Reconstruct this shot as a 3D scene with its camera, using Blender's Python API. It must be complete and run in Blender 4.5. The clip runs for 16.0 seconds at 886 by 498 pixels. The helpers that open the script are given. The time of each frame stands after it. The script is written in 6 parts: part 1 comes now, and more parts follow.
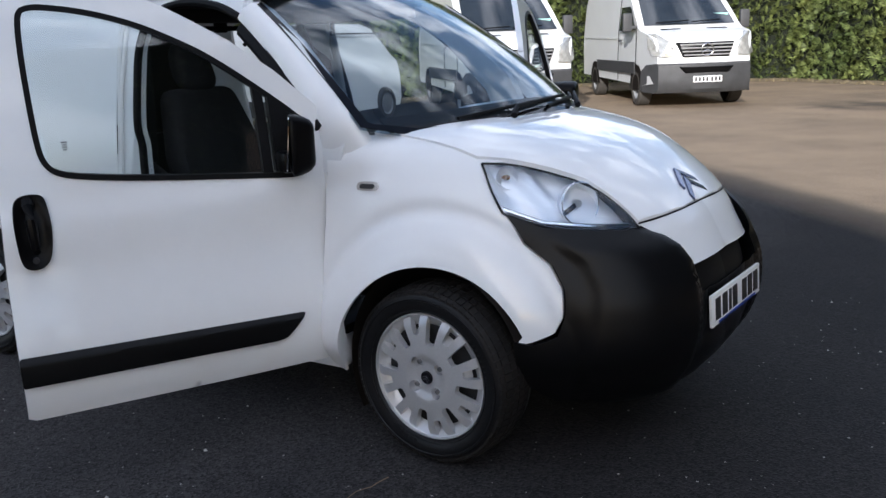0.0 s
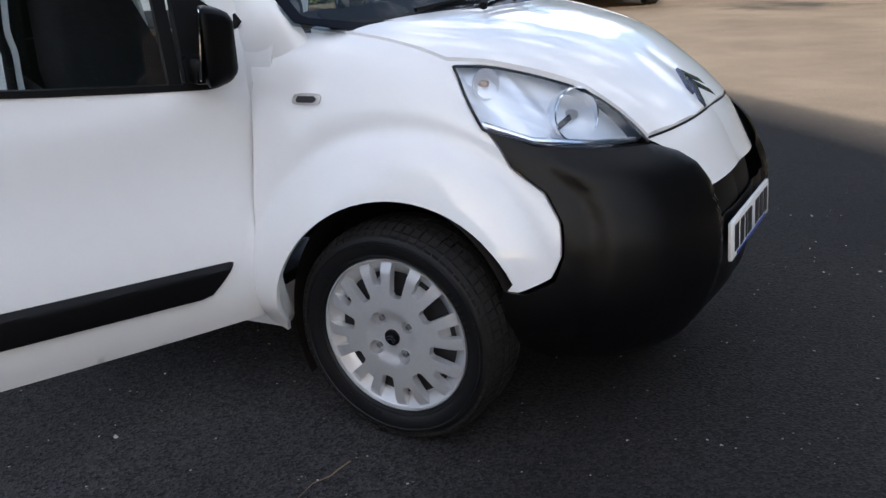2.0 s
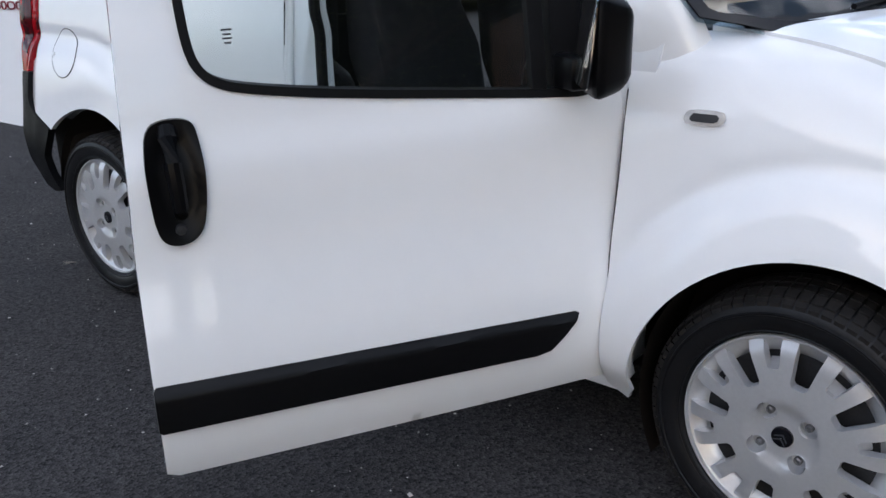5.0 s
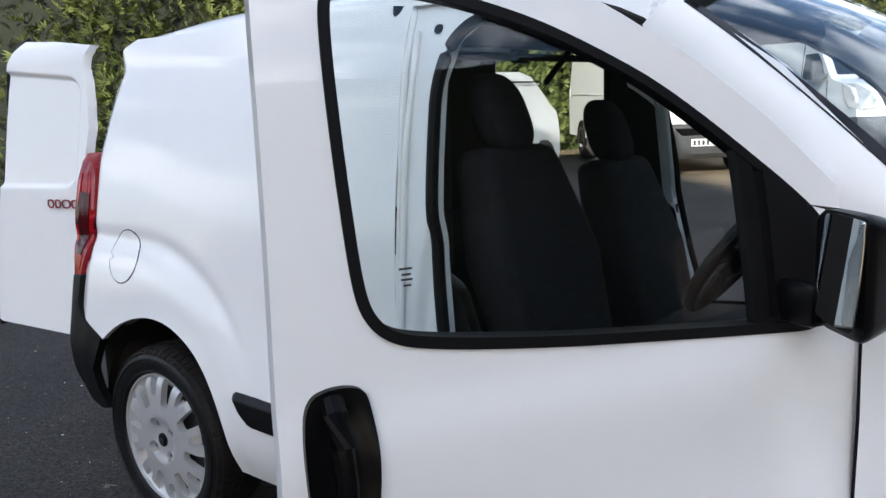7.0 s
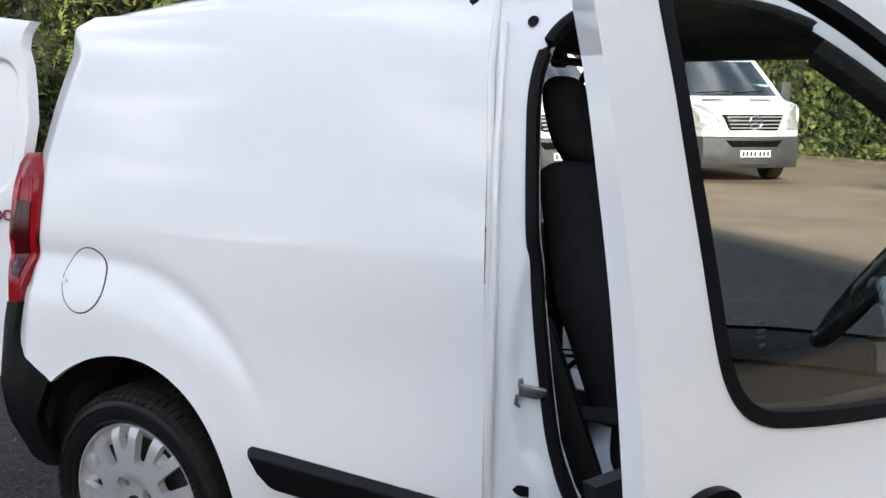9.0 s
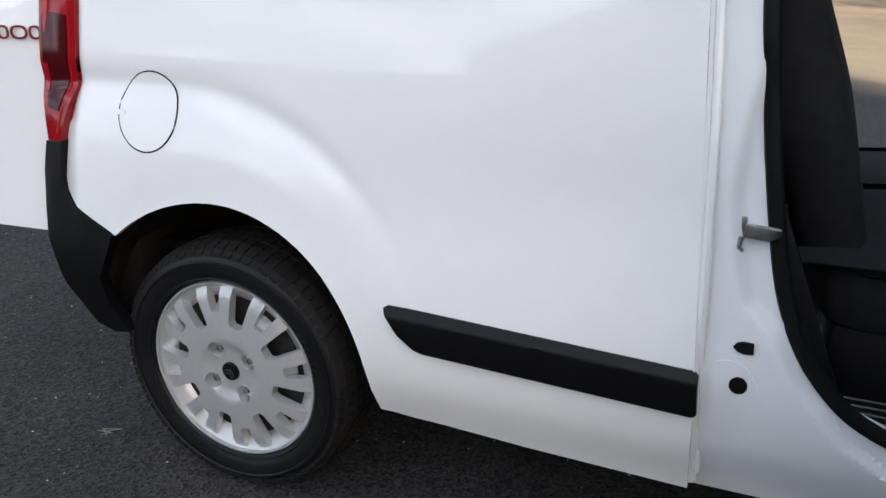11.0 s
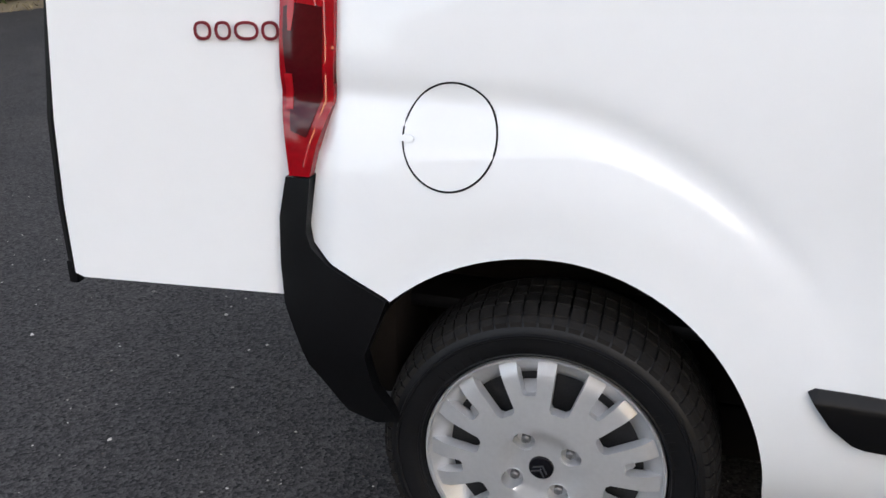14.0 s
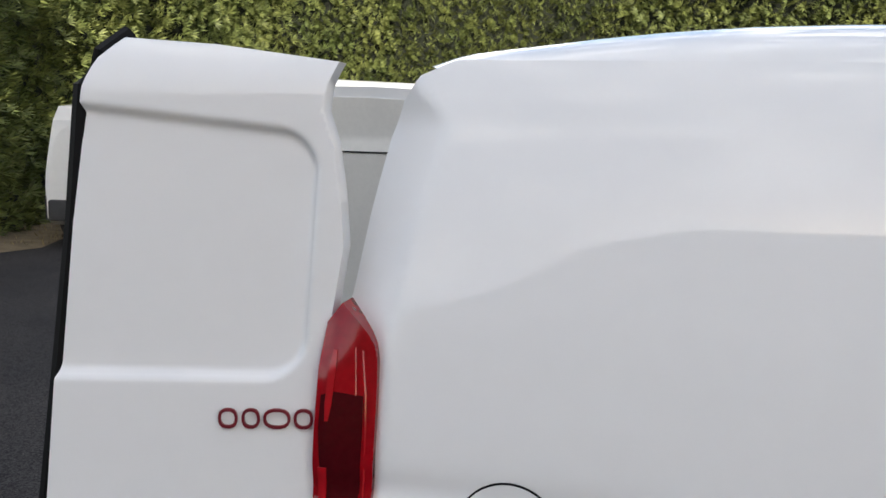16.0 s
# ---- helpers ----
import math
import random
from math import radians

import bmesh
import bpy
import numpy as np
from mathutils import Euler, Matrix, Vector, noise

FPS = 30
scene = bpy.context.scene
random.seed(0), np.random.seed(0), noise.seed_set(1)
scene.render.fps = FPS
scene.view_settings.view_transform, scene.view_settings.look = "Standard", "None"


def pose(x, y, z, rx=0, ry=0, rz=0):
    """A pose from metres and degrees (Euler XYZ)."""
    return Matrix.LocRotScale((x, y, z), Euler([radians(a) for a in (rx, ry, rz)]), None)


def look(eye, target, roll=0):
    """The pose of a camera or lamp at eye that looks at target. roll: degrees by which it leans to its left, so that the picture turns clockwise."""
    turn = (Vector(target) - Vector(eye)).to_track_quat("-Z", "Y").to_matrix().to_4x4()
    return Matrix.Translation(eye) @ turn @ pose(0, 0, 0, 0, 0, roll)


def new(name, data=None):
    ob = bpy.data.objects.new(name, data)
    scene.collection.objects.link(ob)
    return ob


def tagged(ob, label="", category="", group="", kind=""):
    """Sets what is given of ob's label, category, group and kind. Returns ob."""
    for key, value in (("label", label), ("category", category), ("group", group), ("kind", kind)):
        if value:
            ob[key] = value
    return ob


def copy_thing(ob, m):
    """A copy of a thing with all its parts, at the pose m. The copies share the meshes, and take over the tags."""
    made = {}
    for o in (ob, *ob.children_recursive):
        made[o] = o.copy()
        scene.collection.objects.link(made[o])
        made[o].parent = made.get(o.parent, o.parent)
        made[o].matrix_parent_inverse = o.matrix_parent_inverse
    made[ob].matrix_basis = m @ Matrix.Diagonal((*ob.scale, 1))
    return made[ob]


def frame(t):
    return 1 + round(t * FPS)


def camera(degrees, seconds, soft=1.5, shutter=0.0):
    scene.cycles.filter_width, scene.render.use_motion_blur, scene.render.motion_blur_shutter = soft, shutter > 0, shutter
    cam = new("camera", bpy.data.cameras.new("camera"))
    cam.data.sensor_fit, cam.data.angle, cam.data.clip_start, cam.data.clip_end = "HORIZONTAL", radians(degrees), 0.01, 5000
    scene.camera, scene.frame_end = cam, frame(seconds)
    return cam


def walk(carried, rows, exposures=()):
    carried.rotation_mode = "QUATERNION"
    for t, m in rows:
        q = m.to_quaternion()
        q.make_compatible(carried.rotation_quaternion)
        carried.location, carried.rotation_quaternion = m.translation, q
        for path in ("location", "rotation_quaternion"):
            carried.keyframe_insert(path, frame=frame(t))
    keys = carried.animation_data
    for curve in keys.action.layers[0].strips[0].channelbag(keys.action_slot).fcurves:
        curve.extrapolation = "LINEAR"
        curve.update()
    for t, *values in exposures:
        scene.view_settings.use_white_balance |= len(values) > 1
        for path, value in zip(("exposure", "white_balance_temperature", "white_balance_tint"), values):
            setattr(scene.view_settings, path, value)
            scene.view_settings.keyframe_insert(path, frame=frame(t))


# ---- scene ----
cam = camera(53.7, 16.0)
PATH = [
    (0, (1.512, -3.108, 1.394), (0.483, -1.456, 0.936), -2.2),
    (0.5, (1.444, -2.931, 1.384), (0.425, -1.29, 0.868), -2.3),
    (1, (1.378, -2.83, 1.377), (0.389, -1.194, 0.79), -2.3),
    (1.5, (1.234, -2.747, 1.332), (0.317, -1.082, 0.708), -2.9),
    (2, (1.08, -2.68, 1.301), (0.248, -0.984, 0.645), -2.7),
    (2.5, (1.004, -2.6, 1.284), (0.22, -0.904, 0.571), -2.2),
    (3, (0.904, -2.45, 1.283), (0.107, -0.793, 0.496), -2.4),
    (3.5, (0.814, -2.38, 1.281), (-0.08, -0.8, 0.442), -2.2),
    (4, (0.735, -2.378, 1.262), (-0.316, -0.887, 0.441), -1.8),
    (4.5, (0.609, -2.383, 1.274), (-0.564, -0.964, 0.493), -1.8),
    (5, (0.447, -2.448, 1.31), (-0.741, -0.996, 0.617), -1.3),
    (7.3, (-0.178, -2.346, 1.393), (-1.39, -0.782, 1.101), -2.7),
    (7.5, (-0.262, -2.370, 1.402), (-1.413, -0.758, 1.130), -2.7),
    (8, (-0.424, -2.401, 1.390), (-1.499, -0.729, 1.173), -1.4),
    (8.2, (-0.477, -2.402, 1.380), (-1.536, -0.719, 1.164), -0.9),
    (10.5, (-1.247, -2.395, 1.362), (-1.878, -0.611, 0.718), 0.4),
    (11, (-1.335, -2.29, 1.285), (-2.085, -0.551, 0.583), -0.3),
    (11.5, (-1.46, -2.209, 1.258), (-2.257, -0.532, 0.479), -0.6),
    (12, (-1.636, -2.241, 1.213), (-2.366, -0.562, 0.409), -0.1),
    (12.5, (-1.861, -2.299, 1.187), (-2.496, -0.572, 0.403), 0.1),
    (13, (-2.012, -2.29, 1.186), (-2.541, -0.54, 0.375), 0.5),
    (13.5, (-2.161, -2.197, 1.195), (-2.676, -0.451, 0.368), -0.1),
    (14, (-2.308, -2.126, 1.278), (-2.835, -0.354, 0.517), -0.1),
    (14.5, (-2.492, -2.048, 1.427), (-2.971, -0.241, 0.715), 0.0),
    (15, (-2.555, -2.033, 1.47), (-3.066, -0.173, 0.942), 0.8),
    (15.5, (-2.555, -2.012, 1.485), (-3.13, -0.13, 1.13), 0.7),
    (16, (-2.533, -1.992, 1.5), (-2.959, -0.056, 1.237), 1.3),
]
walk(cam, [(t, look(e, g, r)) for t, e, g, r in PATH],
     [(0, 0.55, 5900, 13), (2, 0.8, 6100, 13), (3.5, 0.98, 6150, 13), (5, 0.96, 6080, 13), (7.5, 1.0, 6250, 12), (10.5, 1.13, 6500, 12), (11, 1.16, 6550, 12), (12, 1.33, 6600, 12), (13, 1.42, 6650, 12), (13.5, 1.47, 6650, 12), (14.5, 1.05, 6750, 12), (16, 0.64, 6750, 12)])

# ---- world, sun, exposure ----
SUN_AZ, SUN_EL = radians(162.5), radians(18.0)      # compass from +y, clockwise
world = bpy.data.worlds.new("world")
scene.world = world
world.use_nodes = True
wn, wl = world.node_tree.nodes, world.node_tree.links
sky = wn.new("ShaderNodeTexSky")
sky.sky_type, sky.sun_disc = "NISHITA", False
sky.sun_elevation, sky.sun_rotation = SUN_EL, SUN_AZ
sky.air_density, sky.dust_density, sky.ozone_density = 1.0, 1.2, 1.0
# thin broken cloud over the blue
tc = wn.new("ShaderNodeTexCoord")
mp = wn.new("ShaderNodeMapping")
mp.inputs["Scale"].default_value = (1.5, 1.5, 2.6)
cl = wn.new("ShaderNodeTexNoise")
cl.inputs["Scale"].default_value, cl.inputs["Detail"].default_value, cl.inputs["Roughness"].default_value = 3.8, 6.0, 0.55
cr = wn.new("ShaderNodeValToRGB")
cr.color_ramp.elements[0].position, cr.color_ramp.elements[1].position = 0.48, 0.62
cm = wn.new("ShaderNodeMixRGB")
cm.inputs[2].default_value = (10.0, 10.2, 10.6, 1)
wl.new(tc.outputs["Generated"], mp.inputs["Vector"])
wl.new(mp.outputs["Vector"], cl.inputs["Vector"])
wl.new(cl.outputs["Fac"], cr.inputs["Fac"])
wl.new(cr.outputs["Color"], cm.inputs["Fac"])
wl.new(sky.outputs["Color"], cm.inputs[1])
wl.new(cm.outputs["Color"], wn["Background"].inputs["Color"])
wn["Background"].inputs["Strength"].default_value = 0.15

sun = new("sun", bpy.data.lights.new("sun", "SUN"))
sun.data.energy, sun.data.angle, sun.data.color = 4.6, radians(0.22), (1.0, 0.93, 0.82)
sun_to = Vector((math.sin(SUN_AZ) * math.cos(SUN_EL), math.cos(SUN_AZ) * math.cos(SUN_EL), math.sin(SUN_EL)))
sun.matrix_world = look(sun_to * 40, (0, 0, 0))


# ---- materials ----
def mat(name, color, rough=0.5, metal=0.0, coat=0.0, noise_scale=0.0, noise_amt=0.0, bump=0.0, bump_scale=200.0,
        fine=0.0, spec=0.5, color2=None, island=False, coat_rough=0.07):
    m = bpy.data.materials.new(name)
    m.use_nodes = True
    nt = m.node_tree
    b = nt.nodes["Principled BSDF"]
    b.inputs["Base Color"].default_value = (*color, 1)
    b.inputs["Roughness"].default_value = rough
    b.inputs["Metallic"].default_value = metal
    b.inputs["Coat Weight"].default_value = coat
    b.inputs["Coat Roughness"].default_value = coat_rough
    b.inputs["Coat IOR"].default_value = 1.52
    b.inputs["Specular IOR Level"].default_value = spec
    co = nt.nodes.new("ShaderNodeTexCoord")
    if noise_amt:
        n1 = nt.nodes.new("ShaderNodeTexNoise")
        n1.inputs["Scale"].default_value, n1.inputs["Detail"].default_value = noise_scale, 6
        nt.links.new(co.outputs["Object"], n1.inputs["Vector"])
        n2 = nt.nodes.new("ShaderNodeTexNoise")
        n2.inputs["Scale"].default_value, n2.inputs["Detail"].default_value = noise_scale * 14, 3
        nt.links.new(co.outputs["Object"], n2.inputs["Vector"])
        add = nt.nodes.new("ShaderNodeMath")
        add.operation = "MULTIPLY_ADD"
        add.inputs[1].default_value = 0.5 + fine
        nt.links.new(n2.outputs["Fac"], add.inputs[0])
        nt.links.new(n1.outputs["Fac"], add.inputs[2])
        ramp = nt.nodes.new("ShaderNodeValToRGB")
        ramp.color_ramp.elements[0].position, ramp.color_ramp.elements[1].position = 0.45, 1.05 + fine * 0.5
        c2 = color2 or tuple(min(1, c * (1 + noise_amt)) for c in color)
        c1 = color if color2 else tuple(c * (1 - noise_amt) for c in color)
        ramp.color_ramp.elements[0].color, ramp.color_ramp.elements[1].color = (*c1, 1), (*c2, 1)
        nt.links.new(add.outputs[0], ramp.inputs["Fac"])
        out = ramp.outputs["Color"]
        if island:
            g = nt.nodes.new("ShaderNodeNewGeometry")
            hs = nt.nodes.new("ShaderNodeHueSaturation")
            mr = nt.nodes.new("ShaderNodeMapRange")
            mr.inputs["To Min"].default_value, mr.inputs["To Max"].default_value = 0.55, 1.5
            nt.links.new(g.outputs["Random Per Island"], mr.inputs["Value"])
            nt.links.new(mr.outputs["Result"], hs.inputs["Value"])
            nt.links.new(out, hs.inputs["Color"])
            out = hs.outputs["Color"]
        nt.links.new(out, b.inputs["Base Color"])
    if bump:
        nb = nt.nodes.new("ShaderNodeTexNoise")
        nb.inputs["Scale"].default_value, nb.inputs["Detail"].default_value = bump_scale, 4
        nt.links.new(co.outputs["Object"], nb.inputs["Vector"])
        bp = nt.nodes.new("ShaderNodeBump")
        bp.inputs["Strength"].default_value, bp.inputs["Distance"].default_value = bump, 0.004
        nt.links.new(nb.outputs["Fac"], bp.inputs["Height"])
        nt.links.new(bp.outputs["Normal"], b.inputs["Normal"])
    return m


def glass_mat(name, tint, gloss=0.09, rough=0.0, steep=5.0):
    """A thin pane: what is behind it shows through, tinted, with a mirror film on top."""
    m = bpy.data.materials.new(name)
    m.use_nodes = True
    nt = m.node_tree
    nt.nodes.remove(nt.nodes["Principled BSDF"])
    tr, gl, mx, fr = (nt.nodes.new(k) for k in ("ShaderNodeBsdfTransparent", "ShaderNodeBsdfGlossy", "ShaderNodeMixShader", "ShaderNodeLayerWeight"))
    tr.inputs["Color"].default_value = (*tint, 1)
    gl.inputs["Roughness"].default_value = rough
    ad = nt.nodes.new("ShaderNodeMath")
    ad.operation = "ADD"
    ad.inputs[1].default_value = gloss
    fr.inputs["Blend"].default_value = 0.5
    pw = nt.nodes.new("ShaderNodeMath")
    pw.operation = "POWER"
    pw.inputs[1].default_value = steep
    nt.links.new(fr.outputs["Facing"], pw.inputs[0])
    nt.links.new(pw.outputs[0], ad.inputs[0])
    nt.links.new(ad.outputs[0], mx.inputs["Fac"])
    nt.links.new(tr.outputs[0], mx.inputs[1])
    nt.links.new(gl.outputs[0], mx.inputs[2])
    nt.links.new(mx.outputs[0], nt.nodes["Material Output"].inputs["Surface"])
    return m


PAINT = mat("white_paint", (0.79, 0.80, 0.81), rough=0.5, coat=1.0, noise_scale=1.3, noise_amt=0.02, spec=0.3, coat_rough=0.02)
PAINT_IN = mat("white_inner_paint", (0.74, 0.76, 0.78), rough=0.42, coat=0.25, noise_scale=2, noise_amt=0.03)
BLACK_PL = mat("black_textured_plastic", (0.0038, 0.0038, 0.0043), rough=0.33, spec=0.19, noise_scale=6, noise_amt=0.25, bump=0.12, bump_scale=900)
GLOSS_BLACK = mat("gloss_black", (0.005, 0.005, 0.007), rough=0.15, spec=0.3, coat=0.0, noise_scale=8, noise_amt=0.1)
SATIN_BLACK = mat("satin_black_plastic", (0.004, 0.004, 0.0045), rough=0.32, spec=0.09, noise_scale=8, noise_amt=0.1)
SEAL = mat("black_rubber_seal", (0.0045, 0.0045, 0.005), rough=0.55, spec=0.12, noise_scale=20, noise_amt=0.2)
DARK = mat("dusty_dark_liner", (0.012, 0.0095, 0.008), rough=0.9, spec=0.1, noise_scale=5, noise_amt=0.3)
TYRE = mat("tyre_rubber", (0.0075, 0.0075, 0.0082), rough=0.42, spec=0.24, noise_scale=9, noise_amt=0.35, bump=0.15, bump_scale=300)
TREAD = mat("dusty_tyre_tread", (0.0125, 0.0112, 0.0103), rough=0.7, spec=0.2, noise_scale=14, noise_amt=0.4, bump=0.15, bump_scale=300)
TRIM = mat("silver_wheel_trim", (0.53, 0.535, 0.545), rough=0.34, metal=0.45, noise_scale=8, noise_amt=0.08)
STEEL = mat("dark_steel", (0.03, 0.03, 0.032), rough=0.6, metal=0.5, noise_scale=20, noise_amt=0.4)
CHROME = mat("chrome", (0.75, 0.76, 0.78), rough=0.12, metal=1.0, noise_scale=20, noise_amt=0.05)
BLUE_CHROME = mat("dark_chrome_emblem", (0.13, 0.15, 0.24), rough=0.2, metal=1.0, noise_scale=20, noise_amt=0.05)
LAMP_CLEAR = glass_mat("clear_lamp_lens", (0.93, 0.95, 0.97), gloss=0.05)
LAMP_REFL = mat("lamp_reflector", (0.90, 0.92, 0.97), rough=0.32, metal=0.35, noise_scale=9, noise_amt=0.04)
RED_LENS = mat("red_lamp_lens", (0.26, 0.002, 0.006), rough=0.12, spec=0.3, coat=0.35, noise_scale=5, noise_amt=0.3)
DEEP_RED = mat("deep_red_lamp_lens", (0.050, 0.001, 0.003), rough=0.12, spec=0.35, coat=0.1, noise_scale=5, noise_amt=0.3)
BADGE_RED = mat("badge_red", (0.22, 0.025, 0.035), rough=0.3, metal=0.3, noise_scale=30, noise_amt=0.2)
GLASS = glass_mat("door_glass", (0.91, 0.94, 0.93), gloss=0.05)
SCREEN = glass_mat("windscreen_glass", (0.74, 0.80, 0.84), gloss=0.055)
SEATC = mat("black_seat_fabric", (0.0125, 0.0125, 0.0145), rough=0.9, spec=0.15, noise_scale=30, noise_amt=0.3)
INTER = mat("dark_interior_plastic", (0.008, 0.008, 0.009), rough=0.5, spec=0.25, noise_scale=12, noise_amt=0.2, bump=0.1, bump_scale=700)
FLOORV = mat("ribbed_floor_vinyl", (0.009, 0.009, 0.0095), rough=0.25, noise_scale=12, noise_amt=0.3)
GREYTR = mat("grey_pillar_trim", (0.30, 0.31, 0.32), rough=0.6, noise_scale=10, noise_amt=0.1)
PLATE_W = mat("plate_white", (0.78, 0.78, 0.76), rough=0.35, noise_scale=10, noise_amt=0.03)
PLATE_K = mat("plate_black_bars", (0.02, 0.02, 0.022), rough=0.4, noise_scale=10, noise_amt=0.1)
PLATE_B = mat("plate_blue_band", (0.03, 0.06, 0.30), rough=0.4, noise_scale=10, noise_amt=0.1)
MIRROR = mat("mirror_silver", (0.85, 0.87, 0.88), rough=0.01, metal=1.0)
STICKER = mat("sticker_print", (0.02, 0.02, 0.022), rough=0.6, noise_scale=10, noise_amt=0.1)

# ---- mesh helpers ----
from mathutils.geometry import delaunay_2d_cdt


def part(name, bm, material, parent=None, label="", sharp=35.0):
    """Links a bmesh as one mesh object, under a thing or under a part."""
    me = bpy.data.meshes.new(name)
    bmesh.ops.recalc_face_normals(bm, faces=bm.faces) if name not in OPEN_SHEETS else None
    bm.to_mesh(me)
    bm.free()
    me.polygons.foreach_set("use_smooth", [True] * len(me.polygons))
    me.set_sharp_from_angle(angle=radians(sharp))
    me.materials.append(material)
    ob = new(name, me)
    if parent is not None:
        ob.parent = parent
    if label:
        tagged(ob, label)
    return ob


OPEN_SHEETS = set()


def thing(name, label, category, m=Matrix(), group="", kind=""):
    ob = new(name)
    ob.empty_display_size = 0.2
    ob.matrix_basis = m
    return tagged(ob, label, category, group, kind)


def inside(p, poly):
    x, y, c, j = p[0], p[1], False, len(poly) - 1
    for i in range(len(poly)):
        (xi, yi), (xj, yj) = poly[i], poly[j]
        if (yi > y) != (yj > y) and x < (xj - xi) * (y - yi) / (yj - yi) + xi:
            c = not c
        j = i
    return c


def dense(poly, step, closed=True):
    out = []
    for i in range(len(poly) if closed else len(poly) - 1):
        a, b = Vector(poly[i]), Vector(poly[(i + 1) % len(poly)])
        k = max(1, int((b - a).length / step))
        out += [tuple(a.lerp(b, j / k)) for j in range(k)]
    return out if closed else out + [tuple(poly[-1])]


def smooth_loop(poly, rounds=2):
    """Rounds the corners of a closed outline (corner cutting)."""
    for _ in range(rounds):
        out = []
        for i in range(len(poly)):
            a, b = Vector(poly[i]), Vector(poly[(i + 1) % len(poly)])
            out += [tuple(a.lerp(b, 0.25)), tuple(a.lerp(b, 0.75))]
        poly = out
    return poly


def sheet(outline, surf, holes=(), step=0.04, thick=0.012, inward=(0, 1, 0), rim=None):
    """A curved panel: the outline (and holes) in the surface's own two numbers, filled, laid on surf and given thickness."""
    rim = rim or step
    loops = [dense(outline, rim)] + [dense(h, rim) for h in holes]
    verts, edges = [], []
    for lp in loops:
        k = len(verts)
        verts += [Vector(p) for p in lp]
        edges += [(k + i, k + (i + 1) % len(lp)) for i in range(len(lp))]
    border = np.array([v[:] for v in verts])
    lo, hi = border.min(0), border.max(0)
    row = 0
    yy = lo[1] + step * 0.5
    while yy < hi[1]:
        xx = lo[0] + step * (0.5 + 0.5 * (row % 2))
        while xx < hi[0]:
            p = (xx, yy)
            if inside(p, loops[0]) and not any(inside(p, h) for h in loops[1:]):
                if np.min(np.hypot(border[:, 0] - xx, border[:, 1] - yy)) > step * 0.45:
                    verts.append(Vector(p))
            xx += step
        yy += step * 0.87
        row += 1
    co, _, faces, *_ = delaunay_2d_cdt(verts, edges, [], 0, 1e-5)
    faces = [f for f in faces
             if (lambda c: inside(c, loops[0]) and not any(inside(c, h) for h in loops[1:]))((sum((co[i] for i in f), Vector((0, 0))) / 3)[:])]
    bm = bmesh.new()
    inw = Vector(inward)
    top = [bm.verts.new(surf(c[0], c[1])) for c in co]
    for f in faces:
        try:
            bm.faces.new([top[i] for i in f])
        except ValueError:
            pass
    loose = [v for v in bm.verts if not v.link_faces]
    bmesh.ops.delete(bm, geom=loose, context="VERTS")
    if thick:
        outer = list(bm.faces)
        bed = [e for e in bm.edges if len(e.link_faces) == 1]
        twin = {v: bm.verts.new(v.co + inw * thick) for v in list(bm.verts)}
        for f in outer:
            bm.faces.new([twin[v] for v in reversed(f.verts)])
        for e in bed:
            a, b = e.verts
            try:
                bm.faces.new((a, b, twin[b], twin[a]))
            except ValueError:
                pass
    return bm


def lathe(profile, seg=48, axis="y"):
    """Turns (radius, along) pairs round the y axis."""
    bm = bmesh.new()
    rings = []
    for r, a in profile:
        rings.append([bm.verts.new((r * math.cos(2 * math.pi * i / seg), a, r * math.sin(2 * math.pi * i / seg))) for i in range(seg)])
    for p, q in zip(rings, rings[1:]):
        for i in range(seg):
            bm.faces.new((p[i], p[(i + 1) % seg], q[(i + 1) % seg], q[i]))
    return bm


def box(lo, hi, bevel=0.0, seg=2):
    bm = bmesh.new()
    bmesh.ops.create_cube(bm, size=1)
    for v in bm.verts:
        v.co = Vector([(a + b) / 2 + c * (b - a) for a, b, c in zip(lo, hi, v.co)])
    if bevel:
        bmesh.ops.bevel(bm, geom=list(bm.edges), offset=bevel, segments=seg, affect="EDGES", profile=0.5)
    return bm


def tube(points, radius, seg=10, closed=False):
    bm = bmesh.new()
    pts = [Vector(p) for p in points]
    n = len(pts)
    rings = []
    for i, p in enumerate(pts):
        a = pts[(i - 1) % n] if closed or i else pts[i]
        b = pts[(i + 1) % n] if closed or i < n - 1 else pts[i]
        d = (b - a).normalized()
        u = d.cross(Vector((0, 0, 1)) if abs(d.z) < 0.9 else Vector((1, 0, 0))).normalized()
        w = d.cross(u)
        r = radius[i] if isinstance(radius, (list, tuple)) else radius
        rings.append([bm.verts.new(p + (u * math.cos(2 * math.pi * k / seg) + w * math.sin(2 * math.pi * k / seg)) * r) for k in range(seg)])
    pairs = list(zip(rings, rings[1:])) + ([(rings[-1], rings[0])] if closed else [])
    for p, q in pairs:
        for k in range(seg):
            bm.faces.new((p[k], p[(k + 1) % seg], q[(k + 1) % seg], q[k]))
    if not closed:
        bm.faces.new(rings[0][::-1])
        bm.faces.new(rings[-1])
    return bm


def merge(*bms):
    """Joins several bmeshes into the first."""
    out = bms[0]
    for b in bms[1:]:
        me = bpy.data.meshes.new("tmp")
        b.to_mesh(me)
        out.from_mesh(me)
        b.free()
        bpy.data.meshes.remove(me)
    return out


def moved(bm, m):
    bmesh.ops.transform(bm, matrix=m, verts=bm.verts)
    return bm


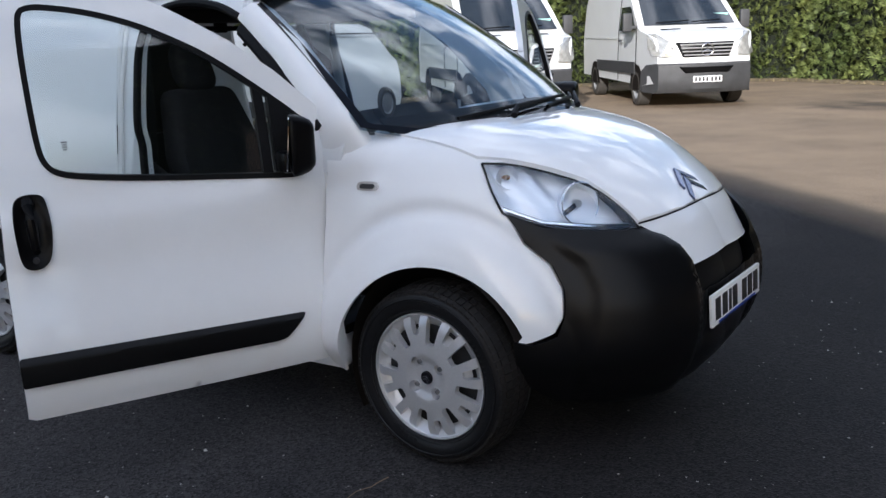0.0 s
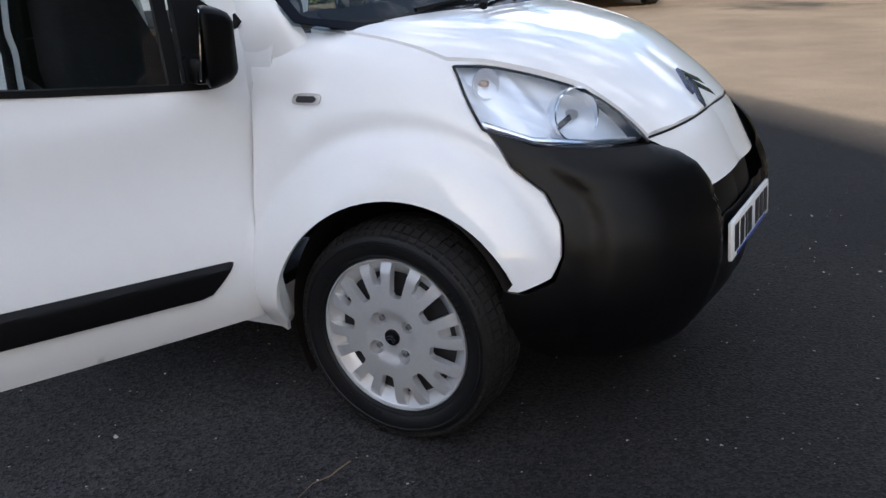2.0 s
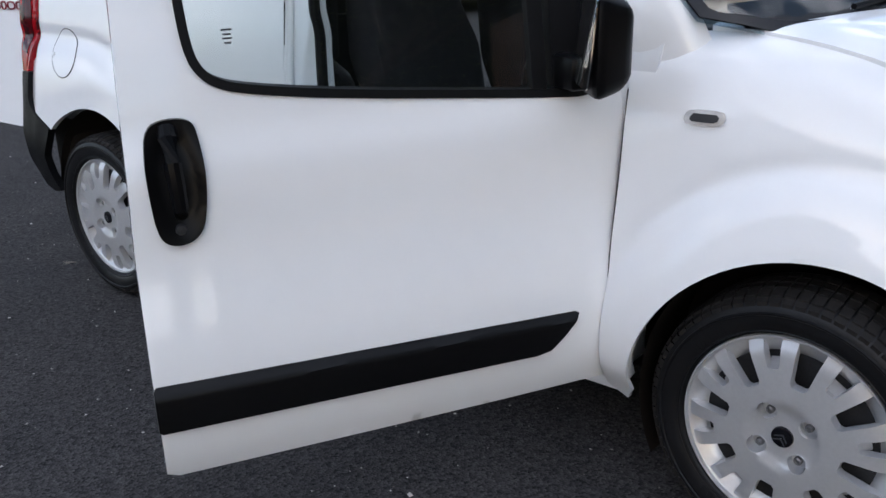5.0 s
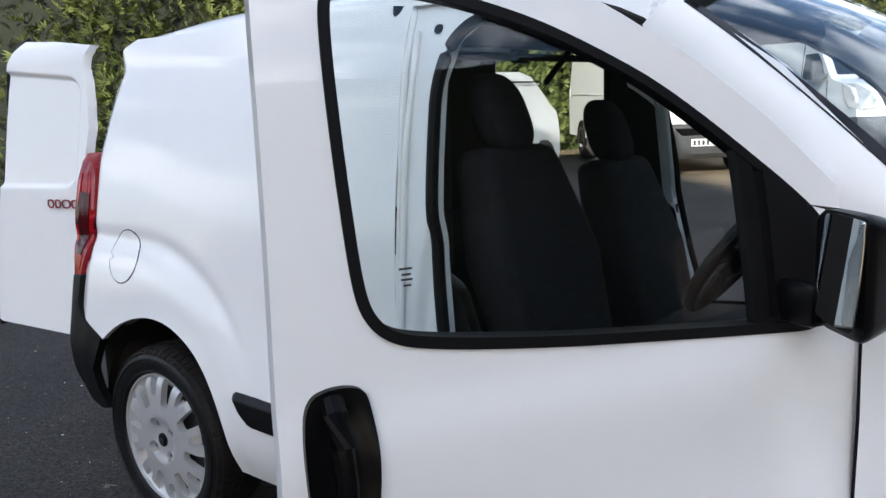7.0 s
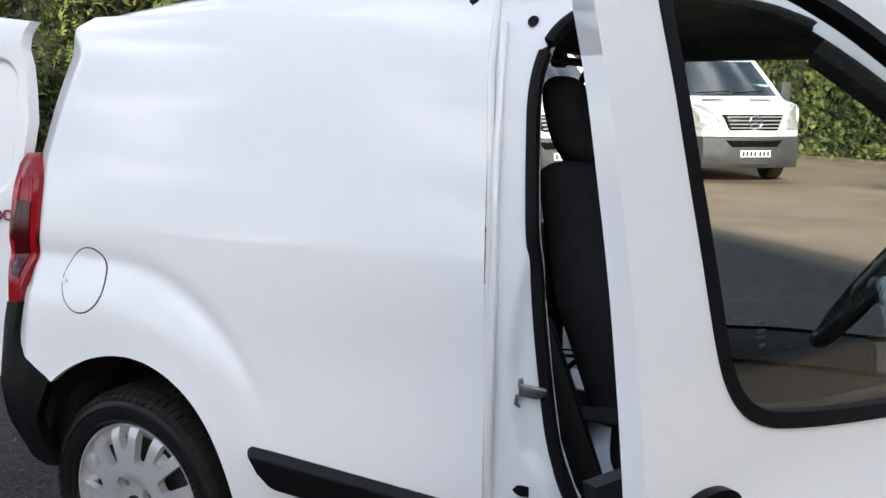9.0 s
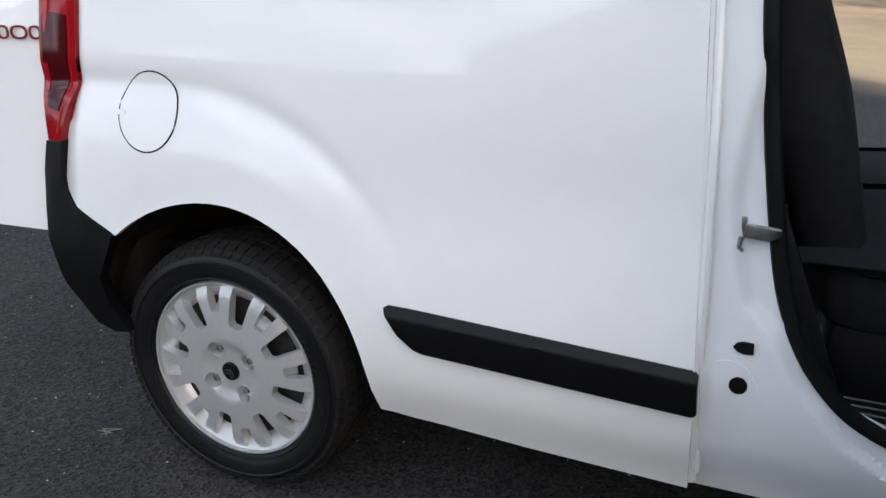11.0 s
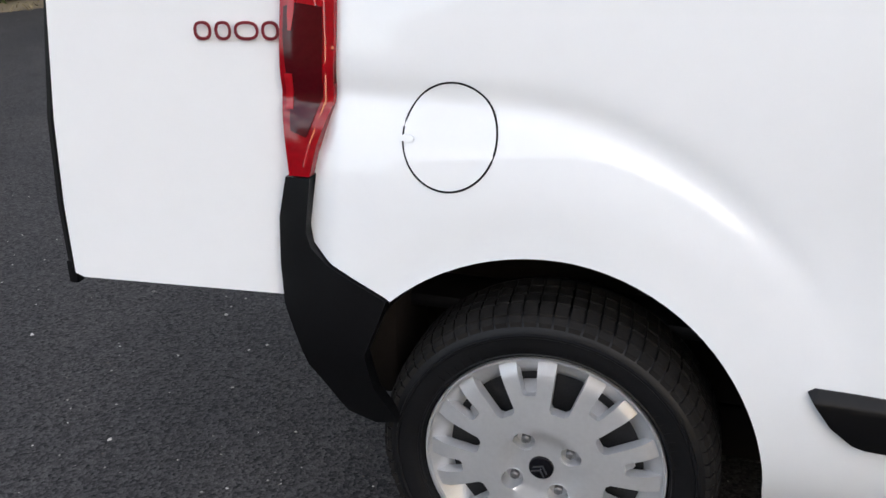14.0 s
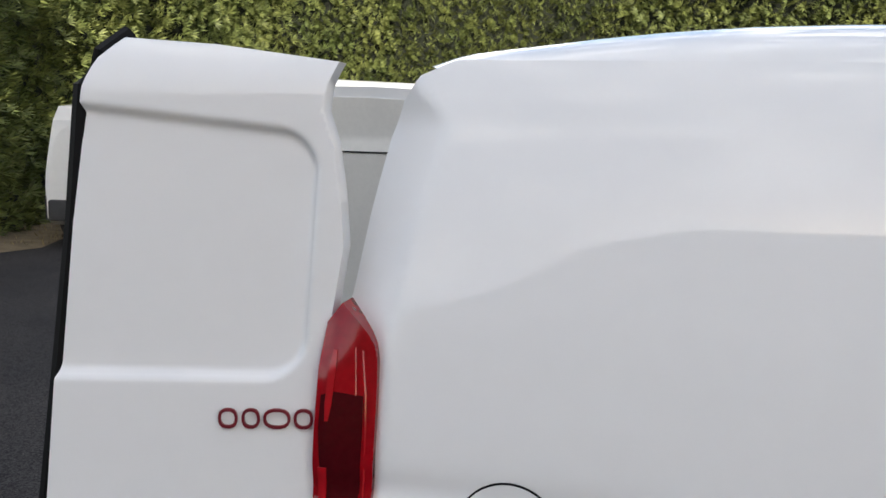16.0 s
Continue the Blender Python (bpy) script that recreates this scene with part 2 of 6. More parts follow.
def hull(points, bevel=0.0, seg=3):
    bm = bmesh.new()
    for p in points:
        bm.verts.new(p)
    bmesh.ops.convex_hull(bm, input=list(bm.verts))
    bmesh.ops.delete(bm, geom=[v for v in bm.verts if not v.link_faces], context="VERTS")
    bmesh.ops.dissolve_limit(bm, angle_limit=radians(2), verts=bm.verts, edges=bm.edges)
    if bevel:
        bmesh.ops.bevel(bm, geom=list(bm.edges), offset=bevel, segments=seg, affect="EDGES", profile=0.6)
    return bm


def mirrored(ob, name=None, spread=1.0, skew=0.0):
    """A mirror image (across the van's middle) of a mesh part."""
    me = ob.data.copy()
    me.transform(Matrix(((1, -skew, 0, 0), (0, -spread, 0, 0), (0, 0, 1, 0), (0, 0, 0, 1))))
    me.flip_normals()
    o = new(name or ob.name.split(".")[0], me)
    o.parent = ob.parent
    return o


def lerp_table(x, xs, ys):
    return float(np.interp(x, xs, ys))


def sstep(a, b, x):
    t = min(1.0, max(0.0, (x - a) / (b - a)))
    return t * t * (3 - 2 * t)

# ---- the ground ----
def ground_mat():
    m = bpy.data.materials.new("worn_tarmac")
    m.use_nodes = True
    nt = m.node_tree
    N, L = nt.nodes, nt.links
    b = N["Principled BSDF"]
    co = N.new("ShaderNodeTexCoord")

    def noise_node(scale, detail=5, rough=0.6):
        n = N.new("ShaderNodeTexNoise")
        n.inputs["Scale"].default_value, n.inputs["Detail"].default_value, n.inputs["Roughness"].default_value = scale, detail, rough
        L.new(co.outputs["Object"], n.inputs["Vector"])
        return n

    def ramp(src, p0, p1, c0, c1):
        r = N.new("ShaderNodeValToRGB")
        r.color_ramp.elements[0].position, r.color_ramp.elements[1].position = p0, p1
        r.color_ramp.elements[0].color, r.color_ramp.elements[1].color = (*c0, 1), (*c1, 1)
        L.new(src, r.inputs["Fac"])
        return r

    def mix(fac, a, c, mode="MIX"):
        x = N.new("ShaderNodeMixRGB")
        x.blend_type = mode
        L.new(fac, x.inputs[0])
        L.new(a, x.inputs[1])
        L.new(c, x.inputs[2])
        return x

    vor = N.new("ShaderNodeTexVoronoi")
    vor.inputs["Scale"].default_value = 130
    L.new(co.outputs["Object"], vor.inputs["Vector"])
    chips = ramp(vor.outputs["Color"], 0.1, 0.95, (0.007, 0.0068, 0.0075), (0.074, 0.071, 0.074))
    fine = ramp(noise_node(420, 3).outputs["Fac"], 0.35, 0.75, (0.55, 0.55, 0.55), (1.5, 1.47, 1.42))
    base = N.new("ShaderNodeMixRGB")
    base.blend_type = "MULTIPLY"
    base.inputs[0].default_value = 1
    L.new(chips.outputs[0], base.inputs[1])
    L.new(fine.outputs[0], base.inputs[2])
    stain = ramp(noise_node(0.9, 6).outputs["Fac"], 0.35, 0.7, (0.72, 0.72, 0.74), (1.2, 1.17, 1.12))
    st = N.new("ShaderNodeMixRGB")
    st.blend_type = "MULTIPLY"
    st.inputs[0].default_value = 1
    L.new(base.outputs[0], st.inputs[1])
    L.new(stain.outputs[0], st.inputs[2])
    # tarmac darker towards +x, with an uneven edge
    sep = N.new("ShaderNodeSeparateXYZ")
    L.new(co.outputs["Object"], sep.inputs[0])
    wob = N.new("ShaderNodeMath")
    wob.operation = "MULTIPLY_ADD"
    wob.inputs[1].default_value = 1.1
    L.new(noise_node(1.3, 4).outputs["Fac"], wob.inputs[0])
    L.new(sep.outputs["X"], wob.inputs[2])
    front_tone = ramp(wob.outputs[0], 0.0, 1.0, (1, 1, 1), (0.46, 0.44, 0.44))
    front_tone.color_ramp.elements[0].position, front_tone.color_ramp.elements[1].position = 0.25, 1.0
    toned_front = N.new("ShaderNodeMixRGB")
    toned_front.blend_type = "MULTIPLY"
    toned_front.inputs[0].default_value = 1
    L.new(st.outputs[0], toned_front.inputs[1])
    L.new(front_tone.outputs[0], toned_front.inputs[2])
    # dry dust, its tan brightened to carry sunlight, starting along the cast shadow's edge
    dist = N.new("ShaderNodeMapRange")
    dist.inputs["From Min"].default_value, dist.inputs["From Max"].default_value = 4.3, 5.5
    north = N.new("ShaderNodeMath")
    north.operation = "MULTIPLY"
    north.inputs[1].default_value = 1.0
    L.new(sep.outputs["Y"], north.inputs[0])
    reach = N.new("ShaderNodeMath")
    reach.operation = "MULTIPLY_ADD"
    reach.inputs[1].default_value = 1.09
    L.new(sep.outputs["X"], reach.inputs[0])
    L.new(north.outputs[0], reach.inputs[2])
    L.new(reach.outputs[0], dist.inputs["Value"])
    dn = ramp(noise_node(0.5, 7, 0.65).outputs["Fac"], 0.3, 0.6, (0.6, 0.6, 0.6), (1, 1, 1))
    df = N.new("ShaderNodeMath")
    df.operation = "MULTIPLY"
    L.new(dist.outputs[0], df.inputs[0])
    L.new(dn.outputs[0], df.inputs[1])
    sunlit_dust = ramp(noise_node(60, 4).outputs["Fac"], 0.3, 0.7, (0.225, 0.165, 0.108), (0.36, 0.275, 0.188))
    col = mix(df.outputs[0], toned_front.outputs[0], sunlit_dust.outputs[0])
    # damp dark patch out in the open yard
    def scaled(src, add, k):
        n1 = N.new("ShaderNodeMath")
        n1.operation = "ADD"
        n1.inputs[1].default_value = add
        L.new(src, n1.inputs[0])
        n2 = N.new("ShaderNodeMath")
        n2.operation = "MULTIPLY"
        n2.inputs[1].default_value = k
        L.new(n1.outputs[0], n2.inputs[0])
        n3 = N.new("ShaderNodeMath")
        n3.operation = "POWER"
        n3.inputs[1].default_value = 2.0
        ab = N.new("ShaderNodeMath")
        ab.operation = "ABSOLUTE"
        L.new(n2.outputs[0], ab.inputs[0])
        L.new(ab.outputs[0], n3.inputs[0])
        return n3
    far_off = N.new("ShaderNodeMath")
    far_off.operation = "ADD"
    L.new(scaled(sep.outputs["X"], 0.3, 1 / 2.2).outputs[0], far_off.inputs[0])
    L.new(scaled(sep.outputs["Y"], -14.6, 1 / 1.9).outputs[0], far_off.inputs[1])
    uneven = N.new("ShaderNodeMath")
    uneven.operation = "MULTIPLY_ADD"
    uneven.inputs[1].default_value = 1.2
    L.new(noise_node(1.1, 5).outputs["Fac"], uneven.inputs[0])
    L.new(far_off.outputs[0], uneven.inputs[2])
    damp = ramp(uneven.outputs[0], 0.55, 1.0, (0.34, 0.36, 0.40), (1, 1, 1))
    wet = N.new("ShaderNodeMixRGB")
    wet.blend_type = "MULTIPLY"
    wet.inputs[0].default_value = 1
    L.new(col.outputs[0], wet.inputs[1])
    L.new(damp.outputs[0], wet.inputs[2])
    col = wet
    # pale grit scattered thinly
    gv = N.new("ShaderNodeTexVoronoi")
    gv.inputs["Scale"].default_value = 34
    L.new(co.outputs["Object"], gv.inputs["Vector"])
    gm = ramp(gv.outputs["Distance"], 0.05, 0.075, (1, 1, 1), (0, 0, 0))
    gs = N.new("ShaderNodeSeparateXYZ")
    L.new(gv.outputs["Color"], gs.inputs[0])
    gk = N.new("ShaderNodeMath")
    gk.operation = "GREATER_THAN"
    gk.inputs[1].default_value = 0.80
    L.new(gs.outputs["X"], gk.inputs[0])
    gg = N.new("ShaderNodeMath")
    gg.operation = "MULTIPLY"
    L.new(gm.outputs[0], gg.inputs[0])
    L.new(gk.outputs[0], gg.inputs[1])
    grit = ramp(gs.outputs["Y"], 0.2, 0.9, (0.10, 0.07, 0.05), (0.36, 0.34, 0.32))
    col = mix(gg.outputs[0], col.outputs[0], grit.outputs[0])
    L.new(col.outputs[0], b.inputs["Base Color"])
    b.inputs["Roughness"].default_value = 0.82
    b.inputs["Specular IOR Level"].default_value = 0.22
    bp = N.new("ShaderNodeBump")
    bp.inputs["Strength"].default_value, bp.inputs["Distance"].default_value = 0.7, 0.004
    L.new(vor.outputs["Distance"], bp.inputs["Height"])
    L.new(bp.outputs["Normal"], b.inputs["Normal"])
    return m


def make_ground():
    bm = bmesh.new()
    bmesh.ops.create_grid(bm, x_segments=80, y_segments=80, size=1)
    for v in bm.verts:
        # finer near the van, out to the horizon
        v.co.x = math.copysign(abs(v.co.x) ** 3, v.co.x) * 600
        v.co.y = math.copysign(abs(v.co.y) ** 3, v.co.y) * 600
        v.co.z = 0.0
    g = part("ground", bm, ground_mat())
    tagged(g, "worn dark tarmac yard, dusty and painted sunlit tan past the shade edge, with grit", "ground", kind="structure")


OPEN_SHEETS.add("ground")
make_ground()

# ---- the white panel van ----
van = thing("panel_van", "small white panel van with black bumpers and open doors", "van")

ZS = (0.15, 0.28, 0.36, 0.45, 0.55, 0.65, 0.8, 0.9, 1.05, 1.2, 1.4, 1.55, 1.64, 1.70, 1.74)
WS = (0.76, 0.797, 0.836, 0.845, 0.838, 0.818, 0.793, 0.78, 0.757, 0.727, 0.675, 0.62, 0.572, 0.50, 0.38)
HUB_R, HUB_F, WHEEL_Z = -2.513, 0.0, 0.308


def smooth_table(z, xs, ys):
    """Table value with the kinks rounded."""
    return sum(w * lerp_table(z + d, xs, ys) for d, w in ((-0.05, 0.15), (-0.025, 0.2), (0, 0.3), (0.025, 0.2), (0.05, 0.15)))


def swell(x, z):
    """The pressed flares round the rear wheel and along the tail."""
    dx, dz = x + 2.62, z - 0.30
    r = math.hypot(max(dx, 0) / 0.62, dz / 0.635)
    # a crisp upper edge, easing off inwards, with a shallow hollow just above it
    crisp = math.atan2(max(dz, 0.0) / 0.635, max(dx, 0.0) / 0.62 + 1e-6) / (math.pi / 2)
    crisp = sstep(0.15, 0.75, crisp)          # sharp along the top, melting into the flank ahead of the wheel
    q = min(max((1.0 + 0.10 * (1 - crisp) - r) / (0.80 - 0.50 * crisp), 0.0), 1.0)
    out = 0.025 * (q * q * (3 - 2 * q) * (1 - crisp) + (1 - (1 - q) ** 2.4) * crisp) - 0.0065 * crisp * math.exp(-((r - 1.035) / 0.038) ** 2)
    # second, softer fold nearer the arch
    r2 = math.hypot((x - HUB_R) / 0.47, dz / 0.52)
    out -= 0.004 * sstep(1.0, 0.86, r2)
    # shallow hollow along the flank ahead of the wheel, easing out above the rubbing strip
    out -= 0.007 * math.exp(-((z - 0.80 - 0.05 * (x + 1.5)) / 0.11) ** 2) * sstep(-2.25, -1.75, x)
    return out


def flank_w(x, z):
    w = smooth_table(z, ZS, WS) + swell(x, z) - 0.010
    fold = -2.895 + 0.21 * max(0.0, z - 1.21) * (1 - sstep(1.50, 1.60, z))
    if x < fold:
        d = fold - x
        w -= 0.52 * d if z > 0.86 else 0.35 * d
    return w


def flank(x, z):
    return Vector((x, -flank_w(x, z), z))


# the nose: level outlines that shrink upwards
X1, POW = -0.35, 2.2
NOSE_SKEW = 0.14          # the far half of the nose stands a little further forward
FZ = (0.15, 0.2, 0.3, 0.43, 0.55, 0.62, 0.7, 0.79, 0.865, 0.93, 1.01, 1.08, 1.12, 1.15, 1.165)
FX = (0.64, 0.70, 0.77, 0.81, 0.808, 0.785, 0.745, 0.70, 0.625, 0.54, 0.42, 0.2, 0.02, -0.15, -0.28)
GZ = (0.15, 0.28, 0.36, 0.45, 0.55, 0.65, 0.8, 0.9, 0.95, 1.0, 1.05, 1.08, 1.1, 1.13, 1.15, 1.165)
GW = (0.72, 0.775, 0.835, 0.845, 0.838, 0.818, 0.785, 0.765, 0.75, 0.735, 0.71, 0.68, 0.64, 0.5, 0.3, 0.05)


def soft(z, xs, ys):
    return sum(w * lerp_table(z + d, xs, ys) for d, w in ((-0.03, 0.25), (0, 0.5), (0.03, 0.25)))


def nose(u, z, out=0.0):
    """The nose's skin: u below 0 runs back along the flank in metres, 0 to 1 round to the middle."""
    w, xf = soft(z, GZ, GW), soft(z, FZ, FX)
    if u <= 0:
        p = Vector((X1 + u, -w, z))
        n = Vector((0, -1, 0))
    else:
        a = min(u, 1.0) * math.pi / 2
        s, c = math.sin(a) ** (2 / POW), max(0.0, math.cos(a)) ** (2 / POW)
        p = Vector((X1 + (xf - X1) * s, -w * c, z))
        n = Vector((math.sin(a), -math.cos(a), 0))
    dx, dz = p.x - HUB_F, z - 0.30
    r = math.hypot(dx / 0.46, dz / 0.545)
    q = min(max((1.0 - r) / 0.24, 0.0), 1.0)
    flare = 0.025 * (1 - (1 - q) ** 2.2) - 0.005 * math.exp(-((r - 1.035) / 0.04) ** 2) + 0.003 * (1 - sstep(0.74, 0.82, r))
    if u > 0.5:
        flare = 0
    return p + n * (flare - 0.008 + out)


def bonnet_z(x, y):
    """Height of the nose's skin over a spot of the plan."""
    lo, hi = 0.70, 1.165
    for _ in range(26):
        z = (lo + hi) / 2
        w, xf = soft(z, GZ, GW), soft(z, FZ, FX)
        v = (max(0.0, x - X1) / max(xf - X1, 0.01)) ** POW + (abs(y) / max(w, 0.01)) ** POW
        if v < 1:
            lo = z
        else:
            hi = z
    return lo


def arc(cx, cz, a, b, t0, t1, n=24):
    return [(cx + a * math.cos(radians(t0 + (t1 - t0) * i / n)), cz + b * math.sin(radians(t0 + (t1 - t0) * i / n))) for i in range(n + 1)]


# rear flank with wheel arch; front edge at the door, rear edge at the tail
rear_arch = [(-2.130, 0.285)] + [(HUB_R + (0.375 if math.cos(radians(t)) > 0 else 0.412) * math.cos(radians(t)),
                                  0.312 + 0.405 * math.sin(radians(t))) for t in range(4, 133, 4)]
flank_outline = ([(-1.470, 0.250), (-1.80, 0.262)] + rear_arch + [(-2.796, 0.618), (-2.905, 0.672), (-2.938, 0.70), (-2.946, 0.73), (-2.936, 0.82),
                 (-2.985, 0.83), (-2.992, 1.0), (-2.985, 1.20), (-2.972, 1.24), (-2.955, 1.37), (-2.935, 1.49), (-2.915, 1.55), (-2.885, 1.592), (-2.83, 1.618),
                 (-2.2, 1.618), (-1.57, 1.618), (-1.555, 1.45), (-1.53, 1.27), (-1.505, 0.95), (-1.495, 0.8), (-1.468, 0.45)])
side_panel = part("side_panel", sheet(flank_outline, flank, step=0.013, rim=0.011, thick=0.02), PAINT, van)
# the far flank has its sliding door pushed back, leaving the opening clear
slide_hole = smooth_loop([(-2.16, 0.46), (-1.52, 0.46), (-1.545, 0.95), (-1.575, 1.30), (-1.60, 1.48), (-1.67, 1.555), (-2.10, 1.555), (-2.18, 1.50), (-2.20, 1.0)], 2)
far_panel = part("side_panel", moved(sheet(flank_outline, flank, [slide_hole], step=0.035, rim=0.02, thick=0.02), Matrix.Diagonal((1, -1, 1, 1))), PAINT, van)
part("sliding_door", sheet(smooth_loop([(-2.93, 0.44), (-2.22, 0.44), (-2.25, 1.55), (-2.84, 1.55), (-2.90, 1.2)], 1), lambda x, z: Vector((x, flank_w(x, z) + 0.045, z)), step=0.06, thick=0.025, inward=(0, -1, 0)), PAINT, van, "white sliding side door pushed back")


def roof_section(x):
    """Half of the roof's cross-section at a station: a soft curve from the flank's top edge to the middle."""
    drop = 0.0
    if x > -1.75:
        drop = 0.10 * ((x + 1.75) / 0.95) ** 2
    if x < -2.20:
        drop = lerp_table(x, (-2.94, -2.90, -2.86, -2.78, -2.70, -2.60, -2.48, -2.35, -2.20), (0.088, 0.070, 0.059, 0.049, 0.040, 0.026, 0.013, 0.004, 0.0))
    y0, z0 = smooth_table(1.618, ZS, WS) - 0.0115, 1.618 - 0.35 * drop
    zc = 1.712 - drop
    pts = []
    for k in range(21):
        t = k / 20
        p0, p1, p2, p3 = (y0, z0), (y0 - 0.045, z0 + 0.075 - 0.4 * drop), (0.34, zc), (0.0, zc)
        c = ((1 - t) ** 3, 3 * t * (1 - t) ** 2, 3 * t * t * (1 - t), t ** 3)
        pts.append((sum(a * q[0] for a, q in zip(c, (p0, p1, p2, p3))), sum(a * q[1] for a, q in zip(c, (p0, p1, p2, p3)))))
    return pts


def roof_mesh():
    bm = bmesh.new()
    rows = []
    for i in range(49):
        x = -0.80 - 2.14 * i / 48
        half = roof_section(x)
        y0 = half[0][0]
        back = 0.085 * sstep(-2.62, -2.94, x)
        row = [bm.verts.new((x + back * (y / y0) ** 3, -y, z)) for y, z in half] + [bm.verts.new((x + back * (y / y0) ** 3, y, z)) for y, z in half[-2::-1]]
        rows.append(row)
    for p, q in zip(rows, rows[1:]):
        for k in range(len(p) - 1):
            bm.faces.new((p[k], p[k + 1], q[k + 1], q[k]))
    return bm


OPEN_SHEETS.add("roof")
part("roof", roof_mesh(), PAINT, van)

# nose panels
fender_arch = arc(0.0, 0.308, 0.345, 0.378, 187, 26, 30)


def to_u(x, z):
    """Plan x on the nose's skin back to its running number."""
    if x <= X1:
        return x - X1
    s = ((x - X1) / (soft(z, FZ, FX) - X1)) ** (POW / 2)
    return math.asin(min(1, s)) / (math.pi / 2)


fender_outline = ([(-0.078, 0.97), (-0.068, 0.80), (-0.062, 0.6), (-0.062, 0.295), (-0.012, 0.264)] + [(to_u(x, z), z) for x, z in fender_arch[1:]] +
                  [(0.346, 0.443), (0.380, 0.456), (0.425, 0.480), (0.445, 0.525), (0.450, 0.615), (0.435, 0.690), (0.387, 0.757), (0.370, 0.853), (0.370, 0.925), (0.392, 1.004),
                   (0.47, 1.005), (0.52, 0.99), (0.50, 1.05), (0.30, 1.085), (0.12, 1.09), (0.0, 1.09), (-0.13, 1.12), (-0.10, 1.06)])
fender = part("front_wing", sheet(fender_outline, nose, step=0.014, rim=0.012, thick=0.015), PAINT, van)
mirrored(fender, spread=1.10, skew=NOSE_SKEW)
wing_gap = part("door_gap", tube([nose(u, z, -0.013) for u, z in ((-0.066, 0.30), (-0.066, 0.45), (-0.066, 0.60), (-0.072, 0.80), (-0.082, 0.97), (-0.10, 1.06))], 0.0055, 8), SEAL, van)
mirrored(wing_gap, spread=1.10, skew=NOSE_SKEW)

lamp_top_edge = [(0.392, 1.016), (0.470, 1.006), (0.552, 0.978), (0.642, 0.929), (0.672, 0.860), (0.688, 0.790)]
bonnet_outline_half = [(-0.30, -0.62), (-0.12, -0.615), (0.0, -0.605)] + [tuple(nose(u, z)[:2]) for u, z in lamp_top_edge + [(0.78, 0.800), (0.88, 0.806), (0.999, 0.808)]]
bonnet_outline = bonnet_outline_half + [(x, -y) for x, y in bonnet_outline_half[-2::-1]] + [(-0.20, 0.3), (-0.17, 0), (-0.20, -0.3)]


def bonnet_skin(x, y):
    z = bonnet_z(x, y) + 0.004
    if y > 0:
        return Vector((x + NOSE_SKEW * y * sstep(-0.25, 0.3, x), y * 1.10, z))
    return Vector((x, y, z))


bonnet = part("bonnet", sheet(bonnet_outline, bonnet_skin, step=0.025, rim=0.010, thick=0.02, inward=(0, 0, -1)), PAINT, van)

# front bumper in black plastic, painted lip, grille
bumper_half = [(0.343, 0.460), (0.380, 0.447), (0.430, 0.470), (0.450, 0.53), (0.455, 0.615), (0.441, 0.694), (0.391, 0.764), (0.372, 0.853), (0.442, 0.808), (0.570, 0.788), (0.679, 0.781),
               (0.728, 0.755), (0.759, 0.72), (0.788, 0.637), (0.788, 0.56), (0.83, 0.545), (1.0, 0.545), (1.0, 0.19), (0.62, 0.19), (0.44, 0.22), (0.36, 0.30)]


def bumper_skin(u, z):
    """Side flange, a ridge parallel to the wing's edge, the corner pod and the middle set back for the plate."""
    rim_u = lerp_table(z, (0.40, 0.53, 0.615, 0.694, 0.764, 0.853), (0.43, 0.45, 0.455, 0.441, 0.391, 0.372))
    ridge = sstep(rim_u + 0.050, rim_u + 0.080, u)
    pod = ridge * (1 - sstep(0.775, 0.80, u)) * sstep(0.80, 0.73, z)
    return nose(u, z, 0.010 + 0.013 * pod + 0.017 * sstep(rim_u + 0.05, rim_u + 0.20, u) * (1 - sstep(0.775, 0.80, u)) * sstep(0.80, 0.70, z) - 0.030 * sstep(0.80, 0.87, u) * sstep(0.30, 0.40, z))


bumper = part("front_bumper", sheet(bumper_half, bumper_skin, step=0.017, rim=0.014, thick=0.02), BLACK_PL, van, "black textured plastic bumper")
mirrored(bumper, spread=1.10, skew=NOSE_SKEW)
lip_half = [(0.686, 0.794), (0.78, 0.806), (0.88, 0.812), (1.0, 0.8145), (1.0, 0.655), (0.90, 0.650), (0.790, 0.641), (0.760, 0.722), (0.730, 0.757)]
lip = part("bumper_lip", sheet(lip_half, lambda u, z: nose(u, z, 0.005), step=0.025, thick=0.02), PAINT, van)
mirrored(lip, spread=1.10, skew=NOSE_SKEW)
sl = part("shut_line", tube([nose(0.69 + 0.31 * k / 16, 0.796 + 0.020 * math.sin(k / 16 * 1.57), 0.005) for k in range(17)], 0.0034, 6), SEAL, van)
mirrored(sl, spread=1.10, skew=NOSE_SKEW)
grille_half = [(0.80, 0.65), (1.0, 0.65), (1.0, 0.54), (0.80, 0.54)]
grille = part("grille", sheet(grille_half, lambda u, z: nose(u, z, -0.03), step=0.03, thick=0.01), SEAL, van)
mirrored(grille, spread=1.10, skew=NOSE_SKEW)

# headlights
lamp_out = [(0.390, 1.003), (0.398, 1.004), (0.470, 0.999), (0.552, 0.970), (0.640, 0.922), (0.668, 0.857), (0.684, 0.785), (0.678, 0.781), (0.570, 0.786), (0.45, 0.806), (0.370, 0.850), (0.366, 0.860), (0.368, 0.926)]


